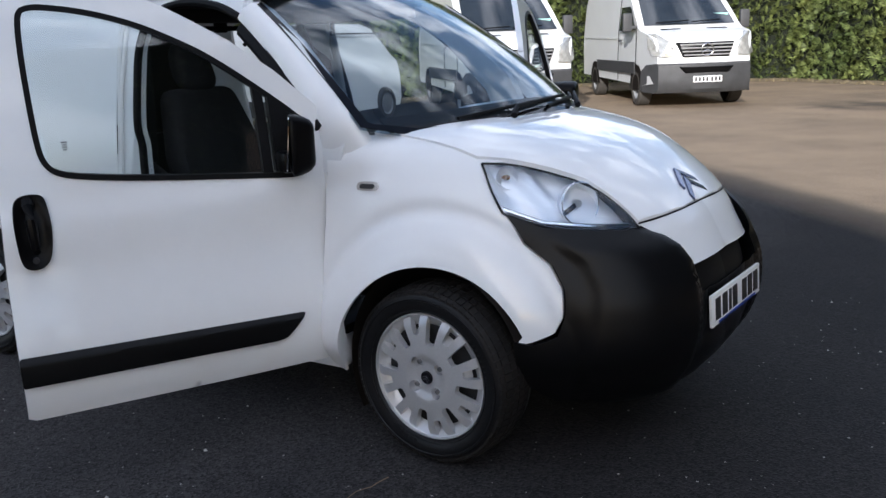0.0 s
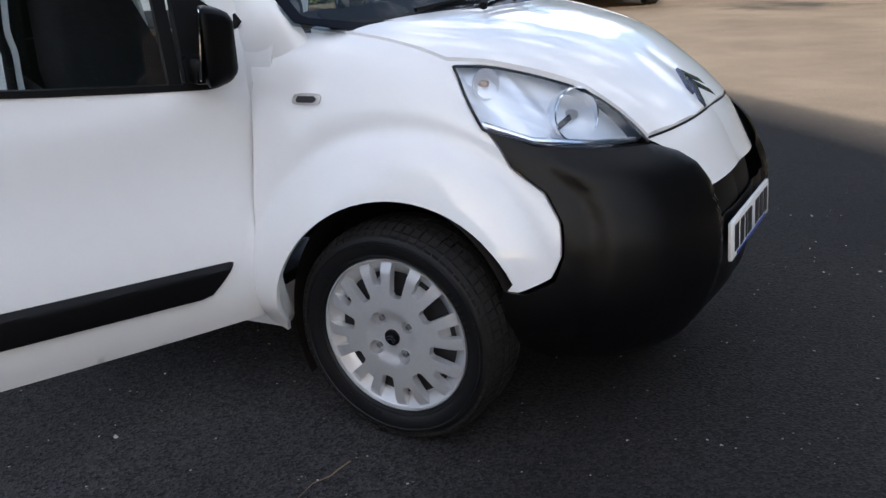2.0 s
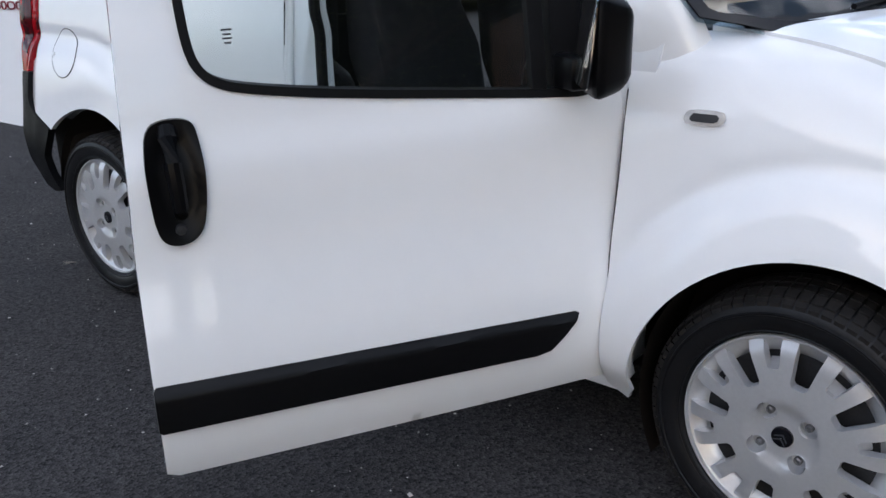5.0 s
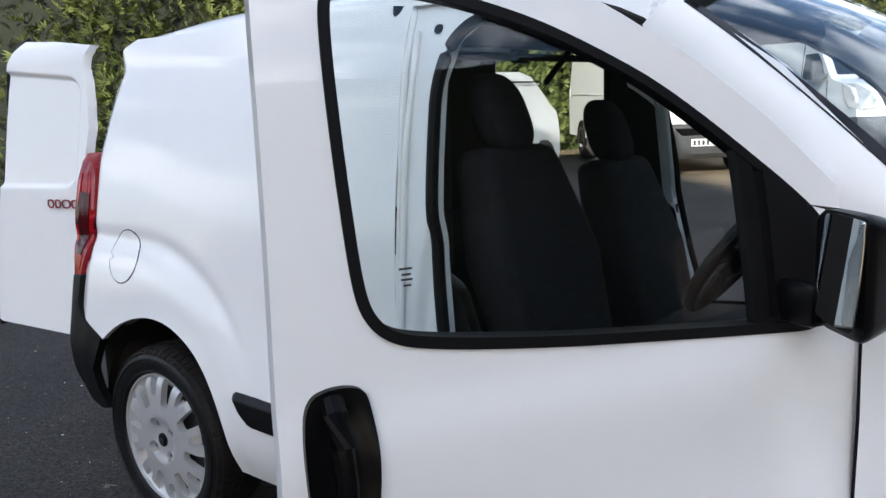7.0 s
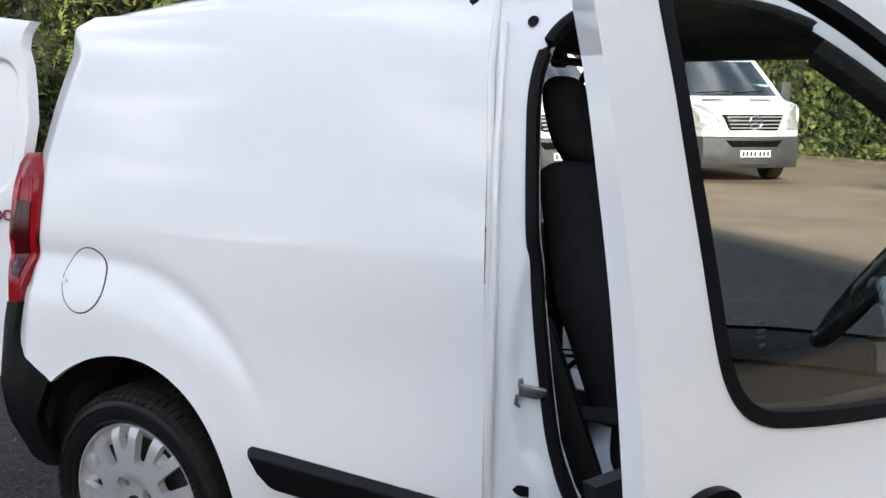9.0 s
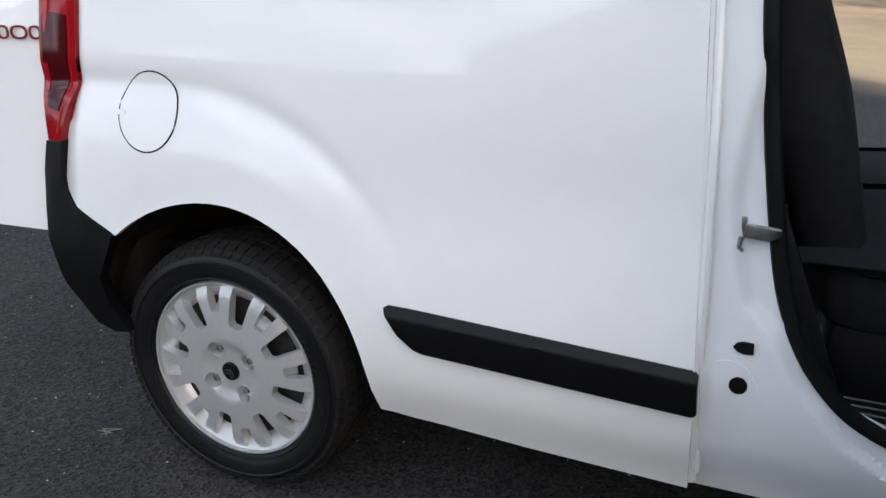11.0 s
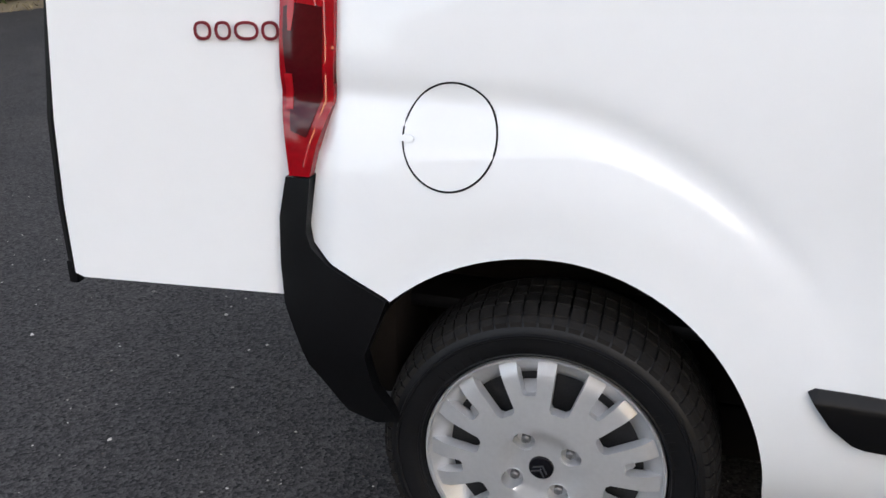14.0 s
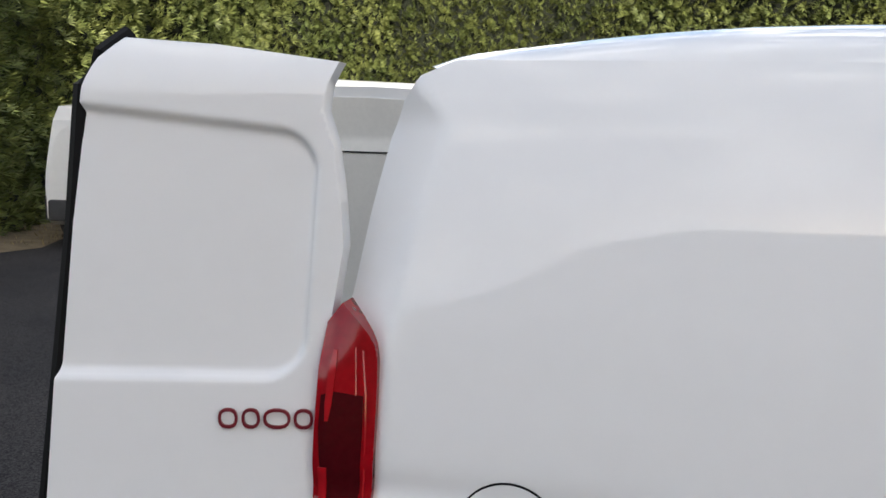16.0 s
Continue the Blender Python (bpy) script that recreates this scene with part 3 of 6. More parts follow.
def headlight():
    lens = part("headlight", sheet(smooth_loop(lamp_out, 2), lambda u, z: nose(u, z, 0.010), step=0.03, rim=0.015, thick=0.004), LAMP_CLEAR, van, "clear headlight with chrome reflector")
    lens.visible_shadow = False
    def facets(u, z):
        """Stepped chrome: the flutes of the indicator side and the smooth pocket round the main bowl."""
        flute = abs(((u * 13 + z * 3) % 1.0) - 0.5) * 2
        side = 1 - sstep(0.50, 0.53, u)
        return nose(u, z, -0.042 - 0.010 * flute * side - 0.025 * (1 - side) + 0.022 * sstep(0.40, 0.375, u))
    part("reflector", sheet(smooth_loop(lamp_out, 2), facets, step=0.012, rim=0.012, thick=0.004), LAMP_REFL, lens, sharp=20)
    rim = [nose(u, z, 0.006) for u, z in dense(smooth_loop(lamp_out, 2), 0.02)]
    part("lamp_surround", tube(rim, 0.0042, 6, True), GLOSS_BLACK, lens)
    foot = [(0.372, 0.862), (0.45, 0.818), (0.57, 0.798), (0.665, 0.792)]
    part("lamp_foot", tube([nose(u, z, -0.014) for u, z in dense(foot, 0.02, False)], 0.008, 8), CHROME, lens)
    n = Vector((0.80, -0.55, 0.12)).normalized()

    def socket(u, z, deep):
        return Matrix.Translation(nose(u, z, deep)) @ (-n).to_track_quat("Y", "Z").to_matrix().to_4x4()
    main = socket(0.580, 0.860, -0.068)
    part("bowl", moved(lathe([(0.070, -0.030), (0.0715, -0.026), (0.070, -0.005), (0.064, 0.012), (0.050, 0.032), (0.025, 0.044), (0.0005, 0.047)], 40), main), LAMP_REFL, lens)
    part("bowl_rim", moved(lathe([(0.068, -0.031), (0.0705, -0.0345), (0.073, -0.031), (0.072, -0.024)], 40), main), CHROME, lens)
    part("bulb_cap", moved(lathe([(0.0005, -0.022), (0.012, -0.021), (0.014, -0.010), (0.010, 0.045)], 16), main), TRIM, lens)
    part("bulb_bridge", moved(box((-0.008, -0.018, -0.062), (0.008, -0.008, -0.004), 0.003, 1), main @ pose(0, 0, 0, 0, 62, 0)), INTER, lens)
    side = socket(0.432, 0.955, -0.028)
    part("indicator_bowl", moved(lathe([(0.040, -0.010), (0.038, 0.0), (0.028, 0.014), (0.0005, 0.020)], 28), side), LAMP_REFL, lens)
    part("indicator_bulb", moved(lathe([(0.0005, -0.014), (0.008, -0.012), (0.010, 0.0), (0.007, 0.018)], 14), side), mat("amber_bulb", (0.30, 0.14, 0.05), rough=0.2, coat=0.6, noise_scale=30, noise_amt=0.2), lens)
    return lens


hl = headlight()
hl2 = mirrored(hl, "headlight", 1.035, NOSE_SKEW - 0.02)
hl2.visible_shadow = False
for ch in list(hl.children):
    m2 = mirrored(ch, spread=1.035, skew=NOSE_SKEW - 0.02)
    m2.parent = hl2

# windscreen and pillars


def screen(u, v):
    xb, xt = -0.01 - 0.30 * u * u, -0.80 - 0.035 * u * u
    x = xb + (xt - xb) * v
    y = u * (0.70 + (0.585 - 0.70) * v)
    z = 1.13 + 0.025 * (1 - u * u) + (0.425 + 0.055 * (1 - u * u)) * v + (0.07 + 0.12 * (1 - u * u)) * v * (1 - v)
    if y > 0:
        x, y = x + 0.18 * y, y * 1.09
    return Vector((x, y, z))


ws = part("windscreen", sheet([(-1, -0.02), (-0.85, -0.09), (-0.5, -0.09), (0, -0.06), (0.5, -0.09), (0.85, -0.09), (1, -0.02), (1, 1), (-1, 1)], screen, step=0.1, thick=0.005, inward=(-0.4, 0, -0.9)), SCREEN, van, "curved windscreen with dark edge band")
ws.visible_shadow = False
for sgn in (-1, 1):
    band = [(sgn * 0.965, 0.0), (sgn * 1.0, 0.0), (sgn * 1.0, 1.0), (sgn * 0.965, 1.0)]
    part("screen_band", sheet(band, lambda u, v: screen(u, v) + Vector((0.004, 0, 0.006)), step=0.1, thick=0.003, inward=(-0.4, 0, -0.9)), GLOSS_BLACK, ws)
part("screen_band", sheet([(-1, -0.02), (-0.85, -0.09), (-0.5, -0.09), (0, -0.06), (0.5, -0.09), (0.85, -0.09), (1, -0.02), (1, 0.05), (0.95, -0.01), (0.8, -0.06), (0.5, -0.065), (0, -0.035), (-0.5, -0.065), (-0.8, -0.06), (-0.95, -0.01), (-1, 0.05)], lambda u, v: screen(u, v) + Vector((0.004, 0, 0.006)), step=0.06, thick=0.003, inward=(-0.4, 0, -0.9)), GLOSS_BLACK, ws)


def pillar():
    """The A-pillar: a strip that follows the screen's edge and wraps to the side."""
    bm = bmesh.new()
    rows = []
    for i in range(25):
        v = -0.10 + 1.12 * i / 24
        a = screen(-0.985, v)
        sink = max(0.0, 0.06 - v)
        a = a + Vector((0.0, 0.25 * sink, -0.55 * sink))
        k = 1.0 + 0.9 * max(0.0, 1 - v) ** 2
        p0, p1, p2 = a + Vector((0.004, 0.012, 0.006)), a + Vector((-0.012 * k, -0.052, 0.004)), a + Vector((-0.072 * k, -0.034, -0.052 * k))
        arcp = [p0 * (1 - t) ** 2 + p1 * 2 * t * (1 - t) + p2 * t * t for t in (j / 7 for j in range(8))]
        rows.append([bm.verts.new(p) for p in arcp + [p2 + Vector((0.02, 0.05, 0.0)), a + Vector((-0.03, 0.03, -0.03))]])
    for p, q in zip(rows, rows[1:]):
        for k in range(10):
            bm.faces.new((p[k], p[(k + 1) % 10], q[(k + 1) % 10], q[k]))
    bm.faces.new(rows[0])
    bm.faces.new(rows[-1][::-1])
    return bm


ap = part("windscreen_pillar", pillar(), PAINT, van, sharp=60)
mirrored(ap, spread=1.09, skew=0.18)
ps = part("pillar_seal", tube([screen(-0.985, v / 20) + Vector((-0.090 - 0.03 * (1 - v / 20), -0.018, -0.068)) for v in range(2, 20)], 0.030, 8), SEAL, van)
mirrored(ps, spread=1.09, skew=0.18)


# ---- wheels ----
SILVER_DULL = mat("dull_bolt_steel", (0.22, 0.22, 0.225), rough=0.45, metal=0.7, noise_scale=30, noise_amt=0.2)
def wheel_disc_y(x, z):
    """Dish of the wheel trim: how far its face stands out at a spot."""
    r = math.hypot(x, z) / 0.2
    return -0.016 - 0.016 * (1 - r ** 2) + 0.010 * sstep(0.86, 1.04, r) + 0.012 * (1 - sstep(0.28, 0.36, r))


WIDER = Matrix.Diagonal((1.055, 1.0, 1.055, 1.0))


def slot(ang, r0, r1, w0, w1, c=0.004):
    """A slot with rounded corners along a spoke gap, as an outline on the trim."""
    ca, sa = math.cos(ang), math.sin(ang)
    pts = [(r0, -w0 + c), (r0, w0 - c), (r0 + c, w0), (r1 - c, w1), (r1, w1 - c), (r1 + 0.002, 0), (r1, -w1 + c), (r1 - c, -w1), (r0 + c, -w0)]
    return [(x * ca - y * sa, x * sa + y * ca) for x, y in pts]


def wheel(x, y, spin, steer=0.0):
    w = new("wheel")
    w.parent = van
    w.matrix_basis = pose(x, y, WHEEL_Z, 0, 0, steer) @ pose(0, 0, 0, 0, spin, 0)
    # tyre: rounded section; axis along y, outer face towards -y
    prof = [(0.221, 0.010), (0.2225, -0.010), (0.226, -0.019), (0.235, -0.027), (0.262, -0.034), (0.280, -0.030), (0.292, -0.022), (0.300, -0.010), (0.304, 0.005), (0.3075, 0.02),
            (0.308, 0.05), (0.308, 0.075), (0.308, 0.10), (0.3075, 0.13), (0.304, 0.145), (0.296, 0.165), (0.262, 0.18), (0.20, 0.17)]
    bm = lathe(prof, 72)
    # ribs on the sidewall
    bm = merge(bm, lathe([(0.268, -0.0335), (0.270, -0.0365), (0.2735, -0.0365), (0.275, -0.0315)], 72), lathe([(0.2285, -0.0205), (0.230, -0.0265), (0.2325, -0.0275), (0.2345, -0.0265)], 72))
    # raised marks on the sidewall, worn to plain bars
    mk = bmesh.new()
    for a0, n_m in ((0.6, 7), (2.5, 6), (4.4, 7)):
        for k in range(n_m):
            a = a0 + 0.075 * k
            vs = []
            for o_ in (0.0, 0.0012):
                for rr, aa in ((0.236, a - 0.024), (0.236, a + 0.024), (0.253, a + 0.024), (0.253, a - 0.024)):
                    yy = -0.0275 - (rr - 0.236) * 0.17 - o_
                    vs.append(mk.verts.new((rr * math.cos(aa), yy, rr * math.sin(aa))))
            for f in ((4, 5, 6, 7), (0, 1, 5, 4), (1, 2, 6, 5), (2, 3, 7, 6), (3, 0, 4, 7)):
                mk.faces.new([vs[i] for i in f])
    bm = merge(bm, mk)
    part("tyre", bm, TYRE, w, sharp=40)
    # shoulder tread blocks
    bm = bmesh.new()
    for k in range(72):
        a = 2 * math.pi * k / 72
        for (ya, yb, r0, r1) in ((-0.0265, -0.0125, 0.284, 0.3000), (-0.012, 0.018, 0.300, 0.3105), (0.024, 0.052, 0.306, 0.3115), (0.058, 0.086, 0.306, 0.312), (0.092, 0.120, 0.306, 0.3115)):
            da = 0.036
            sh = 0.02 * (ya + 0.012) / 0.1
            c = []
            for rr in (r0, r1):
                for (dy, dd) in ((ya, -da), (yb, -da), (yb, da), (ya, da)):
                    aa = a + dd + sh + (0.25 * (dy - ya))
                    r_ = rr - (0.006 if (rr == r1 and dy == ya and ya < 0) else 0)
                    c.append(bm.verts.new((r_ * math.cos(aa), dy, r_ * math.sin(aa))))
            for f in ((4, 5, 6, 7), (0, 4, 7, 3), (1, 2, 6, 5), (0, 1, 5, 4), (3, 7, 6, 2)):
                bm.faces.new([c[i] for i in f])
    part("tread", bm, TREAD, w, sharp=20)
    circ = [(0.208 * math.cos(2 * math.pi * k / 72), 0.208 * math.sin(2 * math.pi * k / 72)) for k in range(72)]
    holes = []
    for k in range(8):
        a = 2 * math.pi * (k + 0.25) / 8
        holes.append(slot(a, 0.112, 0.2025, 0.0165, 0.0270, 0.006))
        holes.append(slot(a + math.pi / 8, 0.142, 0.2025, 0.0120, 0.0190))
    for k in range(4):
        a = 2 * math.pi * k / 4 + radians(56.25)
        holes.append([(0.059 * math.cos(a) + 0.0185 * math.cos(b_ * math.pi / 6), 0.059 * math.sin(a) + 0.0185 * math.sin(b_ * math.pi / 6)) for b_ in range(12)])
    bm = sheet(circ, lambda px, pz: Vector((px, wheel_disc_y(px, pz), pz)), holes, step=0.014, rim=0.007, thick=0.024)
    trim = part("wheel_trim", moved(bm, WIDER), TRIM, w, "silver plastic wheel trim with slots", sharp=40)
    bm = lathe([(0.2095, -0.002), (0.2105, -0.014), (0.2090, -0.0185), (0.2055, -0.0185), (0.2035, -0.012), (0.2030, 0.0)], 72)
    part("trim_rim", moved(bm, WIDER), TRIM, w)
    # sloped floor behind the outer ends of the slots
    part("slot_floor", moved(lathe([(0.164, 0.024), (0.171, 0.012), (0.186, 0.001), (0.204, -0.011), (0.207, -0.006), (0.168, 0.027), (0.164, 0.024)], 64), WIDER), TRIM, w)
    # lit ledge at the inner end of each short slot
    for k in range(8):
        a = 2 * math.pi * (k + 0.75) / 8
        ca, sa = math.cos(a), math.sin(a)
        c = []
        for r_, y_ in ((0.139, -0.020), (0.139, 0.014), (0.151, 0.006), (0.155, 0.014)):
            yy = y_ if r_ > 0.14 else (wheel_disc_y(r_ * ca, r_ * sa) + 0.007 if y_ < 0 else y_)
            c += [(r_ * ca - t_ * sa, yy, r_ * sa + t_ * ca) for t_ in (-0.016, 0.016)]
        part("slot_ledge", moved(hull(c), WIDER), TRIM, w)
    part("rim_disc", lathe([(0.0005, 0.02), (0.12, 0.02), (0.17, 0.016), (0.2, 0.012), (0.2, 0.16)], 48), STEEL, w)
    for k in range(4):
        a = 2 * math.pi * k / 4 + radians(56.25)
        cup = moved(lathe([(0.0187, -0.016), (0.0175, 0.002), (0.0005, 0.003)], 16), Matrix.Translation((0.059 * math.cos(a), -0.006, 0.059 * math.sin(a))))
        part("bolt_cup", cup, TRIM, w)
        nut = moved(lathe([(0.009, 0.002), (0.009, -0.010), (0.006, -0.012), (0.005, -0.008), (0.0005, -0.008)], 6), Matrix.Translation((0.059 * math.cos(a), -0.006, 0.059 * math.sin(a))))
        part("wheel_bolt", nut, SILVER_DULL, w, sharp=20)
    cap = part("centre_cap", lathe([(0.0005, -0.0265), (0.018, -0.0265), (0.0225, -0.0245), (0.0235, -0.018)], 32), GLOSS_BLACK, w)
    bm = bmesh.new()
    for dz in (-0.004, 0.006):
        for sgn in (-1, 1):
            vs = [bm.verts.new(p) for p in ((0, -0.0275, dz + 0.004), (sgn * 0.0145, -0.0275, dz - 0.008), (sgn * 0.0145, -0.0275, dz - 0.0125), (0, -0.0275, dz - 0.001))]
            bm.faces.new(vs)
    part("chevron", bm, CHROME, w)
    return w


wheel(HUB_F, -0.790, 20.6, -3)
wheel(HUB_R, -0.793, 23.8)
for wx in (HUB_F, HUB_R):
    # the far wheels, turned about so that their trims face out
    src = [o for o in van.children if o.name.startswith("wheel") and abs(o.matrix_basis.translation.x - wx) < 0.1 and o.matrix_basis.translation.y < 0][0]
    copy_thing(src, pose(wx, 0.78, WHEEL_Z, 0, 0, 180)).parent = van

# wheel housings and underbody
for hx, r in ((HUB_F, 0.372), (HUB_R, 0.395)):
    for sgn in (-1, 1):
        bm = bmesh.new()
        prev = None
        for k in range(25):
            a = radians((24 if hx > -1 else 4) + ((184 if hx > -1 else 172)) * k / 24)
            row = [bm.verts.new((hx + (r + 0.004) * (0.91 if hx > -1 else 0.98) * math.cos(a), sgn * yy, 0.31 + (r + 0.008) * math.sin(a))) for yy in (0.775, 0.55)]
            if prev:
                bm.faces.new((prev[0], prev[1], row[1], row[0]))
            prev = row
        back = bm.verts.new((hx, sgn * 0.55, 0.3))
        inner = [v for v in bm.verts if abs(abs(v.co.y) - 0.55) < 1e-4 and v is not back]
        inner.sort(key=lambda v: math.atan2(v.co.z - 0.31, v.co.x - hx))
        for p, q in zip(inner, inner[1:]):
            try:
                bm.faces.new((p, q, back))
            except ValueError:
                pass
        part("wheel_housing", bm, DARK, van)
part("underbody", box((-2.85, -0.55, 0.21), (0.40, 0.55, 0.36), 0.02), DARK, van)
part("sill_box", box((-2.1, -0.74, 0.25), (-0.44, -0.50, 0.37), 0.015), PAINT_IN, van)
part("sill_box", box((-2.1, 0.50, 0.25), (-0.36, 0.74, 0.37), 0.015), PAINT_IN, van)
part("engine_bay", box((-0.30, -0.56, 0.36), (0.50, 0.56, 0.74), 0.03), DARK, van)
part("cargo_floor", box((-2.93, -0.66, 0.52), (-1.65, 0.66, 0.55), 0.01), INTER, van)

# ---- rear corner: lamp, bumper, fuel flap, rubbing strips ----
lamp_poly = [(-2.972, 1.234), (-2.944, 1.209), (-2.925, 1.189), (-2.915, 1.174), (-2.909, 1.150), (-2.907, 1.11), (-2.906, 1.045), (-2.907, 0.94), (-2.929, 0.872), (-2.940, 0.818), (-2.978, 0.818), (-2.986, 0.87), (-2.997, 0.94), (-2.999, 1.045), (-2.998, 1.14), (-2.992, 1.205)]


def lamp_skin(x, z, out=0.0):
    """The lamp stands out of the corner in a soft bulge."""
    y = flank_w(-2.895, z)
    t = min(1.0, max(0.0, (-2.90 - x) / 0.10))
    return Vector((x, -(y + 0.004 + 0.019 * math.sin(t * 1.9) * sstep(0.78, 1.02, z) * (1 - 0.6 * sstep(1.12, 1.23, z)) + out), z))



BRIGHT_RED = mat("bright_red_lamp_lens", (0.36, 0.005, 0.01), rough=0.15, spec=0.4, coat=0.3, noise_scale=5, noise_amt=0.2)


def tail_lamp():
    lens = part("tail_lamp", sheet(lamp_poly, lambda x, z: lamp_skin(x, z), step=0.012, rim=0.006, thick=0.05), RED_LENS, van, "tall red tail lamp lens")
    deep = [(-2.926, 1.098), (-2.924, 1.05), (-2.925, 0.95), (-2.947, 0.885), (-2.976, 0.895), (-2.991, 1.05), (-2.990, 1.098), (-2.970, 1.104)]
    part("dark_lens", sheet(deep, lambda x, z: lamp_skin(x, z, 0.0030), step=0.008, rim=0.006, thick=0.006), DEEP_RED, lens)
    # brighter reflector block low at the back edge
    blk = [(-2.986, 0.93), (-2.974, 0.93), (-2.974, 0.99), (-2.988, 0.99)]
    part("reflector_block", sheet(blk, lambda x, z: lamp_skin(x, z, 0.0050), step=0.008, thick=0.008), BRIGHT_RED, lens)
    # moulded bright ribs along the edge
    part("lens_rib", tube([lamp_skin(x, z, 0.0) for x, z in ((-2.932, 1.165), (-2.923, 1.10), (-2.920, 1.04), (-2.920, 0.945), (-2.940, 0.88), (-2.950, 0.835))], 0.0025, 6), BRIGHT_RED, lens)
    part("lens_rib", tube([lamp_skin(x, z, 0.0) for x, z in ((-2.943, 1.170), (-2.937, 1.10), (-2.934, 1.04), (-2.934, 0.95), (-2.951, 0.885))], 0.0018, 6), BRIGHT_RED, lens)
    crown = [(-2.984, 1.060), (-2.973, 1.060), (-2.967, 1.165), (-2.978, 1.168)]
    part("reflector_block", sheet(smooth_loop(crown, 1), lambda x, z: lamp_skin(x, z, 0.0040), step=0.008, thick=0.007), BRIGHT_RED, lens)
    return lens


tl = tail_lamp()
tl2 = mirrored(tl, "tail_lamp")
for ch in list(tl.children):
    m2 = mirrored(ch)
    m2.parent = tl2

rb_poly = [(-2.940, 0.815), (-2.946, 0.722), (-2.936, 0.695), (-2.905, 0.668), (-2.794, 0.614), (-2.805, 0.58), (-2.832, 0.51), (-2.818, 0.44), (-2.775, 0.374), (-2.82, 0.366), (-2.872, 0.384), (-2.942, 0.476), (-2.984, 0.59), (-2.996, 0.66), (-3.0, 0.74), (-2.986, 0.815)]
rb = part("rear_bumper", sheet(rb_poly, lambda x, z: Vector((x, -flank_w(max(x, -2.90), max(z, 0.45)) - 0.006 + 0.5 * max(0, -2.985 - x) + 0.12 * max(0, 0.5 - z), z)), step=0.025, rim=0.015, thick=0.03), BLACK_PL, van, "black textured plastic bumper corner")
mirrored(rb)
part("arch_liner", box((-2.97, -0.74, 0.36), (-2.81, -0.50, 0.64), 0.02), DARK, van)
part("rear_bumper_bar", box((-3.05, -0.60, 0.40), (-2.98, 0.60, 0.54), 0.03, 3), BLACK_PL, van)

cap_c, cap_r = (-2.697, 0.899), 0.086
ring = [(cap_c[0] + cap_r * 0.93 * math.cos(2 * math.pi * k / 48), cap_c[1] + cap_r * math.sin(2 * math.pi * k / 48)) for k in range(48)]
flap = part("fuel_flap", sheet(ring, lambda x, z: flank(x, z) + Vector((0, -0.0018, 0)), step=0.02, thick=0.006), PAINT, van)
part("flap_gap", tube([flank(x, z) + Vector((0, -0.0004, 0)) for x, z in ring], 0.0021, 6, True), SEAL, flap)
thumb = [(cap_c[0] - 0.072 + 0.012 * math.cos(2 * math.pi * k / 16), cap_c[1] + 0.006 * math.sin(2 * math.pi * k / 16) - 0.004) for k in range(16)]
part("finger_dent", sheet(thumb, lambda x, z: flank(x, z) + Vector((0, -0.006, 0)), step=0.008, thick=0.004), PAINT, flap)


def strip(poly, surf, name, parent):
    top = sorted(poly, key=lambda p: -p[1])[:3]
    tx, tz = [p[0] for p in sorted(top)], [p[1] for p in sorted(top)]
    bm = sheet(poly, lambda a, z: surf(a, z) + Vector((0, -0.003 - 0.013 * sstep(0.0, 0.018, lerp_table(a, tx, tz) - z), 0)), step=0.008, rim=0.008, thick=0.016)
    bmesh.ops.recalc_face_normals(bm, faces=bm.faces)
    return part(name, bm, BLACK_PL, parent, "black plastic rubbing strip")


rub = [(-2.098, 0.549), (-2.088, 0.556), (-1.478, 0.531), (-1.466, 0.520), (-1.462, 0.452), (-1.470, 0.446), (-2.005, 0.468), (-2.025, 0.474), (-2.06, 0.50)]
rs = strip(rub, flank, "rubbing_strip", van)
mirrored(rs)

# side repeater
rp = [(-0.291 + 0.0, 0.935), (-0.283, 0.947), (-0.215, 0.947), (-0.206, 0.937), (-0.208, 0.925), (-0.218, 0.917), (-0.284, 0.917), (-0.292, 0.925)]
rep_l = part("side_repeater", sheet(smooth_loop(rp, 1), lambda x, z: nose(to_u(x, z), z, 0.006), step=0.01, thick=0.012), mat("smoky_clear_lens", (0.42, 0.40, 0.38), rough=0.12, coat=0.8, noise_scale=60, noise_amt=0.25), van, "small clear side repeater lamp")
inn = [(x * 0.7 + -0.249 * 0.3, z * 0.55 + 0.932 * 0.45) for x, z in rp]
part("repeater_bulb", sheet(inn, lambda x, z: nose(to_u(x, z), z, 0.0075), step=0.01, thick=0.004), STICKER, rep_l)

# ---- front plate, emblem ----
pl_m = Matrix.Translation((0.806, 0.0, 0.480)) @ pose(0, 0, 0, 0, -3, -4.5)
plate = part("number_plate", moved(box((-0.006, -0.26, -0.056), (0.006, 0.26, 0.056), 0.003), pl_m), PLATE_W, van, "white number plate with dark bars")
for k, yy in enumerate((-0.205, -0.135, -0.08, -0.03, 0.075, 0.14, 0.205)):
    part("plate_bar", moved(box((0.005, yy - (0.024 if k != 2 else 0.012), -0.036), (0.0082, yy + (0.024 if k != 2 else 0.012), 0.040)), pl_m), PLATE_K, plate)
part("plate_foot", moved(box((0.005, -0.20, -0.053), (0.0080, 0.20, -0.044)), pl_m), PLATE_B, plate)
